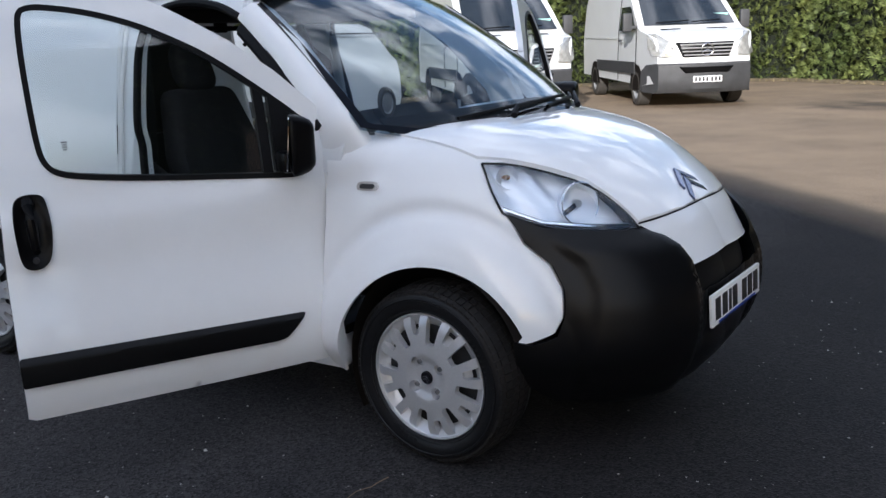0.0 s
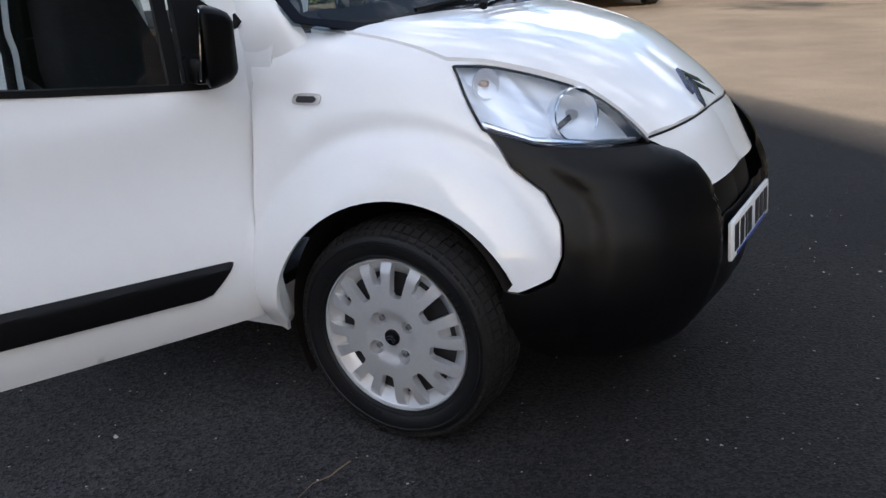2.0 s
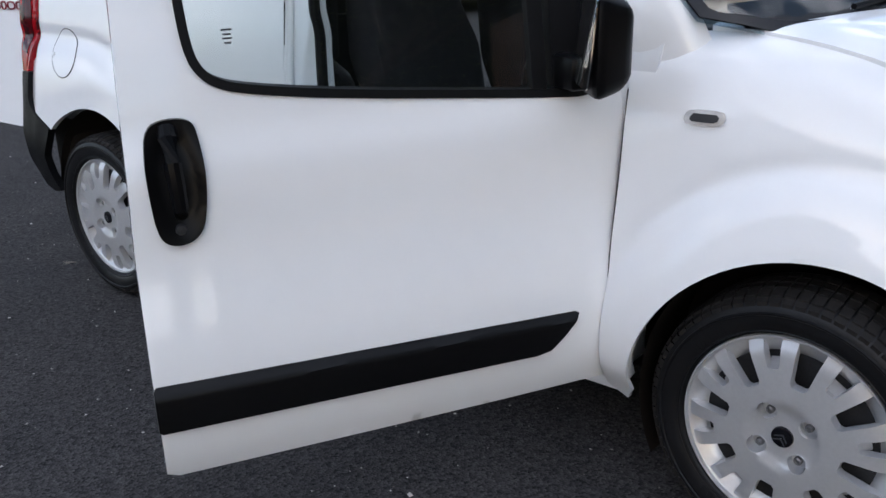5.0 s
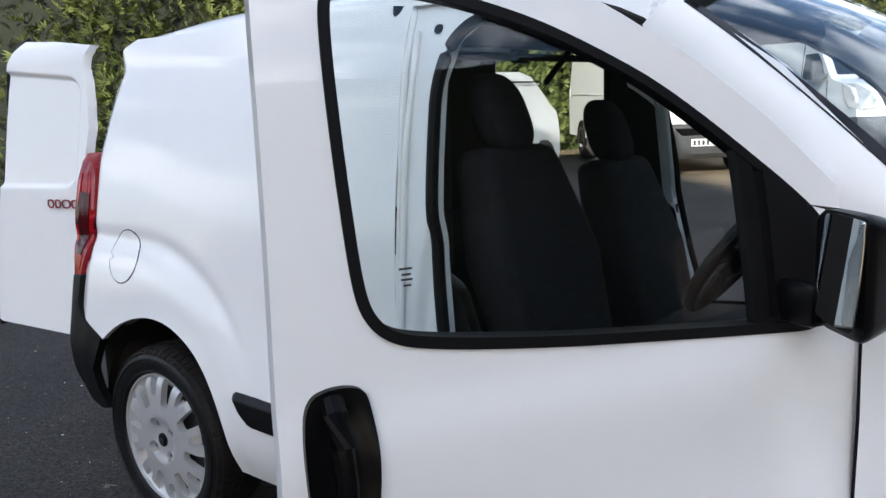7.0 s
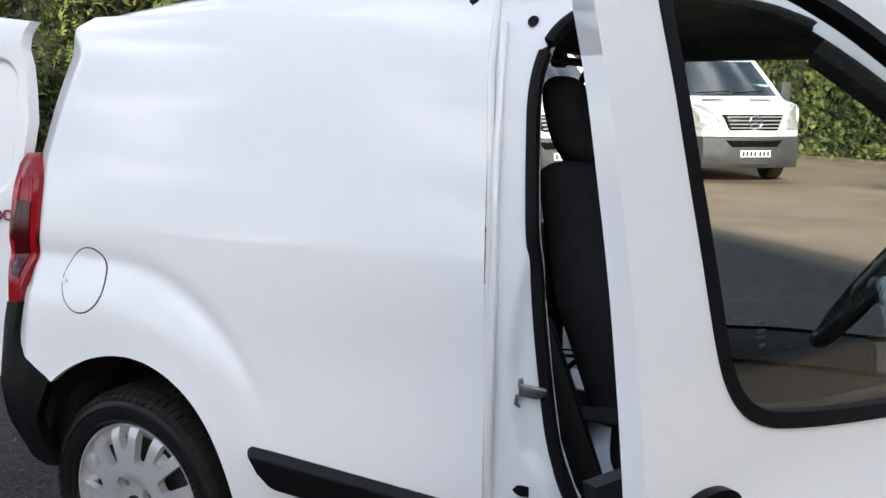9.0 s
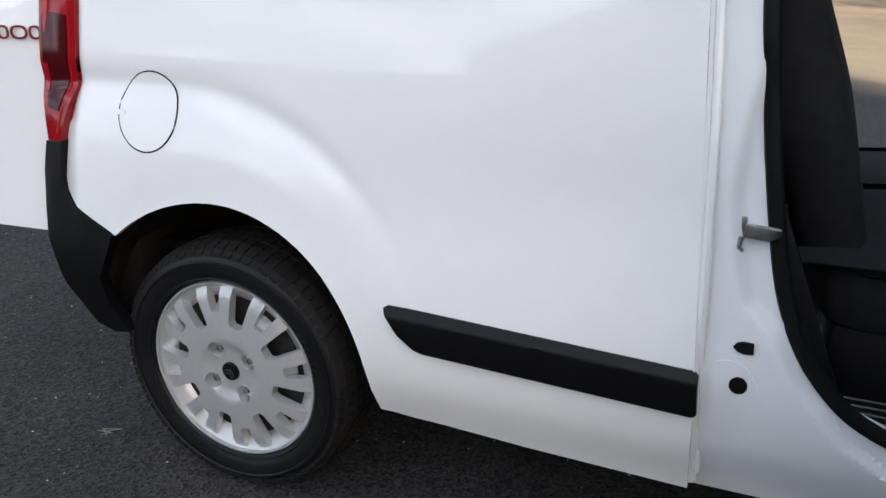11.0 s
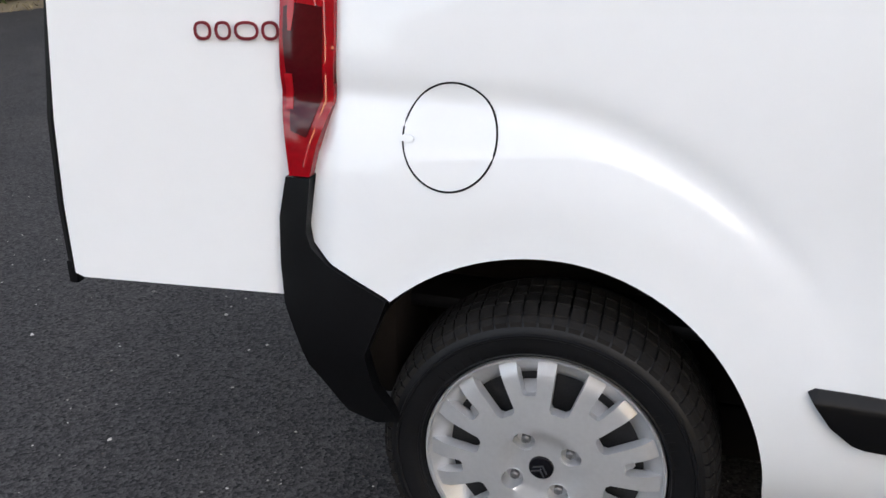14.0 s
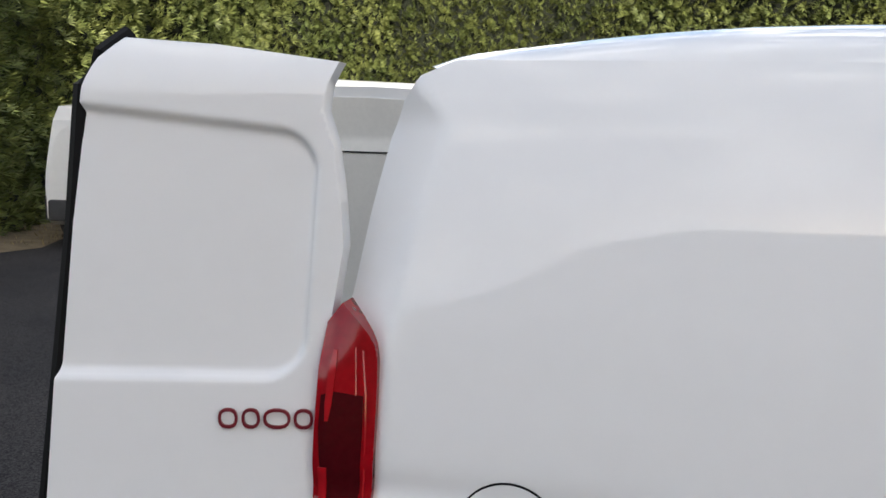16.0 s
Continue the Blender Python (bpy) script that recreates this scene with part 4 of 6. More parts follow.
for top in (0.565, 0.601):
    # two nested chevrons laid on the bonnet, apex towards the windscreen
    bm = bmesh.new()
    for sgn in (-1, 1):
        quad = []
        for yy, xx in ((0.0, top), (sgn * 0.084, top + 0.050), (sgn * 0.084, top + 0.069), (sgn * 0.0, top + 0.023)):
            quad.append(Vector((xx, yy + 0.010, bonnet_z(xx, yy) + 0.013)))
        lo_ = [bm.verts.new(p - Vector((0.004, 0, 0.011))) for p in quad]
        up_ = [bm.verts.new(p + Vector((0.003, 0, 0))) for p in quad]
        bm.faces.new(up_)
        for i in range(4):
            bm.faces.new((lo_[i], lo_[(i + 1) % 4], up_[(i + 1) % 4], up_[i]))
    part("emblem_chevron", bm, BLUE_CHROME, van, sharp=15)

# ---- scuttle and wipers ----
scut = part("scuttle", sheet([(-0.9, -0.05), (-0.5, -0.10), (0, -0.12), (0.5, -0.10), (0.9, -0.05), (0.9, 0.03), (-0.9, 0.03)],
            lambda u, v: screen(u, v) + Vector((0, 0, -0.004 - 0.10 * min(0, v))), step=0.06, thick=0.01, inward=(0, 0, -1)), INTER, van)
for y0, y1 in ((-0.22, 0.22), (0.26, 0.62)):
    # arms lie along the foot of the screen
    pts = [screen(y0 / 0.70, -0.07) + Vector((0.03, 0, 0.02)), screen((y0 + 0.05) / 0.70, -0.05) + Vector((0.02, 0, 0.035)), screen(y1 / 0.70, -0.02) + Vector((0.015, 0, 0.03))]
    wp = part("wiper", tube(pts, [0.013, 0.010, 0.006], 8), SEAL, van)
    part("wiper_blade", tube([screen((y0 - 0.20) / 0.70, -0.045) + Vector((0.010, 0, 0.014)), screen((y0 + 0.1) / 0.70, -0.02) + Vector((0.010, 0, 0.016)), screen((y1 + 0.06) / 0.70, 0.0) + Vector((0.010, 0, 0.014))], 0.007, 6), SEAL, wp)

# ---- door aperture, jamb and sill ----
ap_out = [(-1.475, 0.252), (-1.50, 0.8), (-1.535, 1.27), (-1.56, 1.45), (-1.60, 1.60), (-1.61, 1.655), (-1.25, 1.665), (-0.98, 1.625), (-0.80, 1.54), (-0.62, 1.42), (-0.42, 1.24), (-0.36, 1.10), (-0.40, 0.85), (-0.385, 0.29), (-0.41, 0.252)]
ap_in = [(-1.452, 1.42), (-1.437, 1.27), (-1.405, 0.98), (-1.371, 0.786), (-1.345, 0.67), (-1.305, 0.583), (-1.26, 0.52), (-1.20, 0.465), (-1.10, 0.425), (-0.95, 0.415), (-0.60, 0.415), (-0.53, 0.45), (-0.515, 0.6), (-0.50, 1.02), (-0.545, 1.165), (-0.735, 1.395), (-0.95, 1.545), (-1.18, 1.592), (-1.36, 1.575), (-1.43, 1.52)]


def jamb(x, z):
    w = smooth_table(z, ZS, WS) - 0.042
    # folded recess beside the seal, its crease curving out round the striker and down along the sill
    crease = lerp_table(z, (0.30, 0.343, 0.42, 0.528, 0.604, 0.657, 0.721, 0.836, 0.973, 1.076, 1.2), (-1.02, -1.088, -1.216, -1.312, -1.354, -1.409, -1.432, -1.452, -1.442, -1.424, -1.40))
    if x < -0.9:
        w += 0.012 - 0.022 * sstep(-0.004, 0.026, x - crease) * sstep(1.22, 1.05, z)
    return Vector((x, -w, z))


apt = part("door_aperture", sheet(ap_out, jamb, [ap_in], step=0.0095, rim=0.012, thick=0.05), PAINT_IN, van)
apt2 = mirrored(apt)
seal = part("door_seal", tube([jamb(x, z) + Vector((0, 0.004, 0)) for x, z in dense(smooth_loop(ap_in, 2), 0.03)], 0.016, 8, True), SEAL, apt, "black rubber door seal")
s2 = mirrored(seal)
s2.parent = apt2
# pressed ridges beside the jamb, striker, bungs
part("pressed_ridge", tube([flank(x, z) + Vector((0.004, 0.013, 0)) for x, z in ((-1.470, 0.27), (-1.475, 0.45), (-1.49, 0.6), (-1.500, 0.8), (-1.51, 0.95), (-1.535, 1.27), (-1.56, 1.45), (-1.575, 1.60))], 0.012, 10), PAINT, apt)
part("pressed_ridge", tube([flank(x, z) + Vector((0.018, 0.010, 0)) for x, z in ((-1.475, 0.30), (-1.49, 0.6), (-1.508, 0.95), (-1.53, 1.25), (-1.555, 1.55))], 0.009, 8), PAINT, apt)
stp = jamb(-1.40, 0.772)
FORGED = mat("zinc_steel", (0.32, 0.33, 0.33), rough=0.3, metal=0.9, noise_scale=60, noise_amt=0.4)
striker = part("striker", merge(box((stp.x - 0.030, stp.y - 0.006, 0.738), (stp.x - 0.020, stp.y + 0.004, 0.804), 0.003),
                                hull([(stp.x - 0.022, stp.y - 0.020, 0.772), (stp.x - 0.022, stp.y - 0.020, 0.796), (stp.x + 0.020, stp.y - 0.022, 0.768), (stp.x + 0.020, stp.y - 0.022, 0.796), (stp.x + 0.040, stp.y - 0.014, 0.780), (stp.x + 0.038, stp.y - 0.014, 0.790),
                                      (stp.x - 0.022, stp.y - 0.012, 0.772), (stp.x - 0.022, stp.y - 0.012, 0.796), (stp.x + 0.036, stp.y - 0.006, 0.776), (stp.x + 0.036, stp.y - 0.006, 0.792)], 0.003, 2)), FORGED, apt, "steel door striker")
part("striker_bolt", tube([(stp.x - 0.024, stp.y - 0.010, 0.744), (stp.x - 0.030, stp.y - 0.016, 0.752), (stp.x - 0.026, stp.y - 0.014, 0.770)], 0.005, 8), FORGED, striker)
round_bung = [(-1.399 + 0.016 * math.cos(2 * math.pi * k / 20), 0.510 + 0.016 * math.sin(2 * math.pi * k / 20)) for k in range(20)]
arrow_bung = [(-1.416, 0.580), (-1.409, 0.588), (-1.398, 0.591), (-1.381, 0.590), (-1.380, 0.571), (-1.396, 0.570), (-1.408, 0.573)]
high_bung = [(-1.475 + 0.012 * math.cos(2 * math.pi * k / 16), 1.552 + 0.012 * math.sin(2 * math.pi * k / 16)) for k in range(16)]
for outline in (round_bung, arrow_bung, high_bung):
    part("rubber_bung", sheet(outline, lambda x, z: jamb(x, z) + Vector((0, -0.005, 0)), step=0.01, thick=0.006), SEAL, apt)
raised = [(-1.445, 0.40), (-1.45, 0.545), (-1.42, 0.555), (-1.385, 0.545), (-1.36, 0.50), (-1.345, 0.46), (-1.36, 0.44), (-1.40, 0.455)]
part("jamb_pressing", sheet(smooth_loop(raised, 2), lambda x, z: jamb(x, z) + Vector((0, -0.003, 0)), step=0.012, thick=0.006), PAINT_IN, apt)
# roof rails over the doors and headlining
LINING = mat("dark_headlining", (0.016, 0.016, 0.018), rough=0.9, noise_scale=40, noise_amt=0.15)
part("headlining", box((-1.62, -0.54, 1.585), (-0.86, 0.54, 1.635), 0.012), LINING, van)
part("header_trim", box((-1.60, 0.50, 1.515), (-0.86, 0.585, 1.60), 0.015), LINING, van)
part("header_trim", box((-1.67, -0.55, 1.525), (-1.60, 0.55, 1.63), 0.015), LINING, van)

# ---- front doors, swung open ----
HINGE = (-0.443, -0.80)
door_out = [(-0.036, 0.315), (-0.030, 0.306), (0.25, 0.306), (0.55, 0.310), (0.96, 0.318), (0.982, 0.33), (0.984, 0.55), (0.980, 0.75), (0.966, 1.05), (0.955, 1.25), (0.946, 1.42), (0.937, 1.54), (0.90, 1.597), (0.82, 1.630), (0.70, 1.635),
            (0.60, 1.620), (0.51, 1.592), (0.40, 1.543), (0.33, 1.504), (0.21, 1.432), (0.067, 1.325), (-0.06, 1.205), (-0.078, 1.17), (-0.077, 1.12), (-0.058, 0.885), (-0.045, 0.65), (-0.038, 0.5)]
win_out = [(0.850, 1.13), (0.854, 1.25), (0.854, 1.40), (0.846, 1.51), (0.833, 1.541), (0.805, 1.553), (0.765, 1.555), (0.668, 1.543), (0.58, 1.523), (0.485, 1.492), (0.395, 1.450), (0.30, 1.400), (0.20, 1.330), (0.12, 1.268), (0.04, 1.205), (-0.020, 1.15), (-0.030, 1.10), (-0.02, 1.02), (0.0, 0.972), (0.04, 0.962),
           (0.10, 0.966), (0.33, 0.985), (0.565, 1.006), (0.74, 1.029), (0.805, 1.046), (0.838, 1.080)]
win_out = smooth_loop(win_out, 2)


def inset(poly, d):
    """An outline drawn in by d."""
    n, out = len(poly), []
    area = sum(poly[i][0] * poly[(i + 1) % n][1] - poly[(i + 1) % n][0] * poly[i][1] for i in range(n))
    for i in range(n):
        a, b, c = Vector(poly[i - 1]), Vector(poly[i]), Vector(poly[(i + 1) % n])
        t = ((b - a).normalized() + (c - b).normalized()).normalized()
        nrm = Vector((-t.y, t.x)) * (1 if area > 0 else -1)
        out.append(tuple(b + nrm * d))
    return out


def door_skin(s, z, out=0.0):
    w = smooth_table(z, ZS, WS) - 0.002
    # crisp shoulder under the window and a shallow hollow below it
    w -= 0.011 * sstep(0.900, 0.985, z) + 0.006 * math.exp(-((z - 0.74) / 0.10) ** 2)
    return Vector((HINGE[0] - s, -w - out, z))


def front_door():
    d = part("front_door", sheet(door_out, door_skin, [inset(win_out, 0.004)], step=0.022, rim=0.014, thick=0.03), PAINT, van, "open front door of white painted metal")
    # inner lining
    lining = [(0.0, 0.34), (0.95, 0.35), (0.94, 0.98), (0.5, 0.985), (0.05, 0.96)]
    part("door_lining", sheet(lining, lambda s, z: door_skin(s, z, -0.035) + Vector((0, 0.012 + 0.05 * sstep(0.45, 0.6, z), 0)), step=0.06, thick=0.02), INTER, d)
    frame_in = inset(win_out, 0.017)
    part("window_frame", sheet(win_out, lambda s, z: door_skin(s, z, 0.004), [frame_in], step=0.03, rim=0.018, thick=0.035), SEAL, d, "black rubber window surround")
    pane = part("window_pane", sheet(inset(win_out, 0.013), lambda s, z: door_skin(s, z, -0.008), step=0.06, thick=0.004), GLASS, d)
    pane.visible_shadow = False
    corner = [(-0.012, 1.13), (0.01, 1.165), (0.075, 1.218), (0.108, 1.242), (0.112, 0.990), (0.04, 0.985), (-0.005, 1.0)]
    part("mirror_sail", sheet(corner, lambda s, z: door_skin(s, z, 0.010), step=0.03, thick=0.03), SEAL, d)
    part("window_divider", sheet([(0.122, 0.985), (0.156, 0.988), (0.156, 1.280), (0.122, 1.256)], lambda s, z: door_skin(s, z, 0.002), step=0.04, thick=0.02), SEAL, d)
    # handle: deep oval dish with a bar and a lock
    hc = (0.892, 0.892)
    oval = smooth_loop([(0.843, 0.975), (0.852, 0.998), (0.895, 1.003), (0.932, 0.99), (0.942, 0.93), (0.941, 0.87), (0.937, 0.81), (0.925, 0.785), (0.895, 0.778), (0.865, 0.79), (0.848, 0.82), (0.838, 0.90)], 2)
    dish = part("handle_dish", sheet(oval, lambda s, z: door_skin(s, z, 0.014 - 0.010 * (1 - sstep(0.6, 1.0, math.hypot((s - hc[0]) / 0.05, (z - hc[1]) / 0.11)))), step=0.012, rim=0.008, thick=0.012), SATIN_BLACK, d, "black oval handle dish")
    grip = [door_skin(s, z, o) for s, z, o in ((0.895, 0.985, 0.008), (0.896, 0.97, 0.022), (0.896, 0.93, 0.032), (0.894, 0.89, 0.032), (0.892, 0.85, 0.026), (0.891, 0.835, 0.010))]
    part("handle", tube(grip, [0.016, 0.017, 0.016, 0.015, 0.014, 0.012], 10), SATIN_BLACK, dish)
    lk = door_skin(0.895, 0.807, 0.008)
    part("lock", moved(lathe([(0.0005, -0.006), (0.009, -0.005), (0.011, 0.004)], 20), Matrix.Translation(lk)), STEEL, dish)
    rub_d = [(0.080, 0.500), (0.088, 0.504), (0.55, 0.516), (0.980, 0.527), (0.986, 0.52), (0.986, 0.444), (0.980, 0.438), (0.55, 0.430), (0.19, 0.422), (0.155, 0.428), (0.12, 0.458)]
    st = part("rubbing_strip", sheet(rub_d, lambda s, z: door_skin(s, z, 0.003 + 0.013 * sstep(0.0, 0.018, 0.5016 + 0.026 * s - z)), step=0.008, rim=0.008, thick=0.016), BLACK_PL, d, "black plastic rubbing strip")
    # mirror: tall housing on a short arm, glass facing back
    mc = Vector((HINGE[0] - 0.080, -0.890, 1.087))
    shell = []
    for (xx, yy, zz) in itertools_product((0.0, 0.10), (-0.058, 0.10), (-0.105, 0.105)):
        shrink = 0.78 if xx > 0.05 else 1.0
        shell.append(mc + Vector((xx - 0.05 + (0.34 * (yy + 0.058) if xx < 0.05 else 0.0), yy * shrink, zz * shrink)))
    mh = part("door_mirror", hull(shell, 0.03, 4), SATIN_BLACK, d, "black door mirror housing")
    part("mirror_arm", box((mc.x - 0.03, mc.y + 0.06, mc.z - 0.10), (mc.x + 0.02, mc.y + 0.15, mc.z - 0.03), 0.012), SATIN_BLACK, mh)
    mg = smooth_loop([(-0.050, -0.070), (-0.050, 0.085), (-0.040, 0.093), (0.050, 0.093), (0.060, 0.083), (0.060, -0.060), (0.050, -0.075), (-0.036, -0.080)], 1)
    part("mirror_glass", sheet(mg, lambda a, b_: mc + Vector((-0.058 + 0.34 * (a + 0.058) + 0.10 * b_, a, b_)), step=0.04, thick=0.003, inward=(1, 0, 0)), MIRROR, mh)
    # safety mark etched in the glass corner
    for k, (zz, ww) in enumerate(((1.142, 0.020), (1.134, 0.014), (1.127, 0.017), (1.119, 0.012))):
        part("glass_mark", sheet([(0.765 - ww / 2, zz), (0.765 + ww / 2, zz), (0.765 + ww / 2, zz + 0.003), (0.765 - ww / 2, zz + 0.003)], lambda s, z: door_skin(s, z, -0.0065), step=0.02, thick=0.0008), STICKER, pane)
    return d


import itertools


def itertools_product(*a):
    return list(itertools.product(*a))


def swing(ob, x, y, degrees):
    """Turns a built door about its upright hinge."""
    m = Matrix.Translation((x, y, 0)) @ Matrix.Rotation(radians(degrees), 4, "Z") @ Matrix.Translation((-x, -y, 0))
    for o in (ob, *ob.children_recursive):
        o.data.transform(m)


fd = front_door()
fd2 = mirrored(fd, "front_door")
for ch in list(fd.children):
    c2 = mirrored(ch)
    c2.parent = fd2
    if ch.name.startswith("window_pane"):
        c2.visible_shadow = False
    for gch in list(ch.children):
        g2 = mirrored(gch)
        g2.parent = c2
tagged(fd2, "open front door of white painted metal")
swing(fd, *HINGE, 62.5)
swing(fd2, HINGE[0], -HINGE[1], -72)
for o in (fd2, *fd2.children_recursive):
    o.data.transform(Matrix.Translation((0.12, 0.05, 0)))

# ---- rear door, opened square to the side ----
RD0 = Vector((-2.985, -0.745, 0))
rd_out = [(0.0, 0.60), (0.012, 0.592), (0.375, 0.618), (0.391, 0.626), (0.404, 0.75), (0.412, 0.9), (0.412, 1.12), (0.409, 1.35), (0.398, 1.56), (0.388, 1.605), (0.368, 1.640), (0.22, 1.632), (0.022, 1.608), (0.030, 1.57), (0.032, 1.53), (0.014, 1.48), (0.0, 1.40), (-0.009, 1.32), (0.002, 1.22), (0.006, 1.0), (-0.004, 0.85), (-0.014, 0.75), (-0.012, 0.65)]


def rear_skin(d, z, out=0.0):
    e = 0.0
    # recessed upper panel with a rounded corner, ledge below
    top_z, corner = 1.528 - 0.04 * (0.4 - d) / 0.4, 0.06
    a_, b_ = d - (0.040 + 0.012 * (1.5 - z)), min(top_z - z, z - 1.118)
    dist = min(a_, b_) if a_ > corner or b_ > corner else corner - math.hypot(corner - min(a_, corner), corner - min(b_, corner))
    e -= 0.014 * sstep(-0.009, 0.009, dist)
    e -= 0.05 * max(0, (z - 1.55) / 0.1) ** 2
    return RD0 + Vector((-d - 0.25 * (out + e), -0.25 * d + 0.15 * (z - 1.05) - (out + e), z))


rdoor = part("rear_door", sheet(rd_out, rear_skin, step=0.006, rim=0.012, thick=0.035), PAINT, van, "open rear door of white painted metal", sharp=75)
part("rear_door_lining", sheet(inset(rd_out, 0.03), lambda d, z: rear_skin(d, z) + Vector((0, 0.04, 0)), step=0.06, thick=0.015), PAINT_IN, rdoor)
edge = [rear_skin(d, z) + Vector((-0.004, 0.022, 0)) for d, z in ((0.395, 0.63), (0.409, 0.75), (0.417, 0.9), (0.417, 1.12), (0.414, 1.35), (0.403, 1.56), (0.393, 1.610), (0.372, 1.646))]
part("door_edge_seal", tube(edge, 0.017, 8), SEAL, rdoor, "black rubber edge seal")
part("lower_hinge", box((-3.40, -0.90, 0.60), (-3.38, -0.86, 0.645), 0.004), SEAL, rdoor)
# raised red badge of four plain rounded blocks
bme = bmesh.new()
for bx_, bw_ in ((0.0, 0.033), (0.040, 0.031), (0.077, 0.046), (0.129, 0.033)):
    o_ = [(bx_, 0.0), (bx_ + bw_, 0.0), (bx_ + bw_, 0.032), (bx_, 0.032)]
    i_ = [(bx_ + 0.0048, 0.005), (bx_ + bw_ - 0.0048, 0.005), (bx_ + bw_ - 0.0048, 0.027), (bx_ + 0.0048, 0.027)]
    bme = merge(bme, sheet(smooth_loop(o_, 2), lambda a, c: Vector((a, c, 0.004)), [smooth_loop(i_, 2)], step=0.02, rim=0.006, thick=0.004, inward=(0, 0, -1)))
b_m = Matrix.Translation(rear_skin(0.161, 1.040, 0.003)) @ Matrix.Rotation(radians(14), 4, "Z") @ Matrix.Rotation(radians(90), 4, "X")
moved(bme, b_m @ Matrix.Diagonal((0.146 / 0.162, 1, 1, 1)))
part("badge", bme, BADGE_RED, rdoor, "red raised badge", sharp=20)
# far rear door, the wider of the two, opened likewise
fr_out = smooth_loop([(0.03, 0.60), (0.70, 0.62), (0.74, 0.9), (0.735, 1.4), (0.71, 1.60), (0.64, 1.645), (0.30, 1.64), (0.022, 1.61), (0.012, 1.45), (0.0, 1.0)], 1)


def far_skin(d, z, inw=0.0):
    return Vector((RD0.x - d, -RD0.y + 0.22 * d - 0.10 * (z - 1.05) - inw, z))


far = part("rear_door", sheet(fr_out, far_skin, step=0.05, rim=0.03, thick=0.035, inward=(0, -1, 0)), PAINT, van, "wide open rear door of white painted metal")
part("rear_door_lining", sheet(inset(fr_out, 0.035), lambda d, z: far_skin(d, z, 0.04 + 0.02 * (1 - sstep(1.44, 1.47, z))), step=0.03, rim=0.03, thick=0.012, inward=(0, 1, 0)), mat("beige_door_card", (0.68, 0.67, 0.63), rough=0.6, noise_scale=5, noise_amt=0.06), far)
part("lining_seam", tube([far_skin(d, 1.432, 0.062) for d in (0.05, 0.3, 0.5, 0.69)], 0.003, 6), SEAL, far)

# ---- cab interior ----
cabf = part("cab_floor", box((-1.60, -0.70, 0.36), (-0.42, 0.70, 0.40), 0.01), FLOORV, van)
for k in range(9):
    part("floor_rib", box((-1.28, -0.665 + 0.028 * k, 0.398), (-0.62, -0.655 + 0.028 * k, 0.406), 0.003, 1), FLOORV, cabf)
part("sill_plate", box((-1.18, -0.735, 0.405), (-0.58, -0.69, 0.418), 0.004), FLOORV, cabf)
part("lower_trim", hull([(-1.60, -0.66, 0.40), (-1.20, -0.66, 0.40), (-1.60, -0.64, 1.0), (-1.40, -0.64, 0.9), (-1.60, -0.57, 0.40), (-1.24, -0.57, 0.40), (-1.60, -0.57, 1.0), (-1.42, -0.57, 0.9)], 0.02, 2), INTER, van)
part("dashboard", hull([(-0.62, -0.66, 0.70), (-0.62, 0.66, 0.70), (-0.60, -0.66, 0.98), (-0.60, 0.66, 0.98), (-0.50, -0.66, 1.07), (-0.50, 0.66, 1.07), (-0.20, -0.60, 1.11), (-0.20, 0.60, 1.11), (-0.30, -0.66, 0.5), (-0.30, 0.66, 0.5), (-0.5, -0.66, 0.5), (-0.5, 0.66, 0.5)], 0.03, 3), INTER, van)
part("bulkhead", box((-1.66, -0.64, 0.40), (-1.63, 0.10, 1.05), 0.01), INTER, van)
part("bulkhead", box((-1.66, -0.60, 1.05), (-1.63, -0.12, 1.50), 0.01), INTER, van)
part("pillar_trim", hull([(-1.60, -0.63, 0.95), (-1.44, -0.64, 0.95), (-1.62, -0.55, 1.56), (-1.50, -0.56, 1.56), (-1.60, -0.59, 0.95), (-1.44, -0.60, 0.95), (-1.62, -0.51, 1.56), (-1.50, -0.52, 1.56)], 0.01, 2), INTER, van)
for yy in (-0.60, 0.60):
    part("bulkhead_post", tube([(-1.64, yy, 1.0), (-1.62, yy * 0.95, 1.62)], 0.016, 8), SEAL, van)
part("bulkhead_rail", tube([(-1.63, -0.58, 1.50), (-1.63, 0.58, 1.50)], 0.012, 8), SEAL, van)
part("bulkhead_brace", tube([(-1.63, 0.40, 1.585), (-1.63, 0.16, 1.42)], 0.011, 8), SEAL, van)
part("rail_bracket", box((-1.65, -0.02, 1.48), (-1.62, 0.05, 1.60), 0.008), SEAL, van)
def far_trim(z0, z1, x0, x1, x2, x3, y0, y1, m):
    """A slab of trim inside the far door pillar, x0..x1 at its foot and x2..x3 at its top."""
    part("pillar_trim", hull([(x0, y0, z0), (x1, y0, z0), (x2, y1, z1), (x3, y1, z1), (x0, y0 - 0.05, z0), (x1, y0 - 0.03, z0), (x2, y1 - 0.05, z1), (x3, y1 - 0.03, z1)], 0.008, 2), m, van)


far_trim(0.97, 1.55, -1.438, -1.405, -1.468, -1.435, 0.70, 0.63, GREYTR)
far_trim(0.97, 1.56, -1.62, -1.434, -1.63, -1.464, 0.69, 0.615, INTER)
far_trim(0.42, 0.97, -1.60, -1.355, -1.62, -1.400, 0.70, 0.70, INTER)


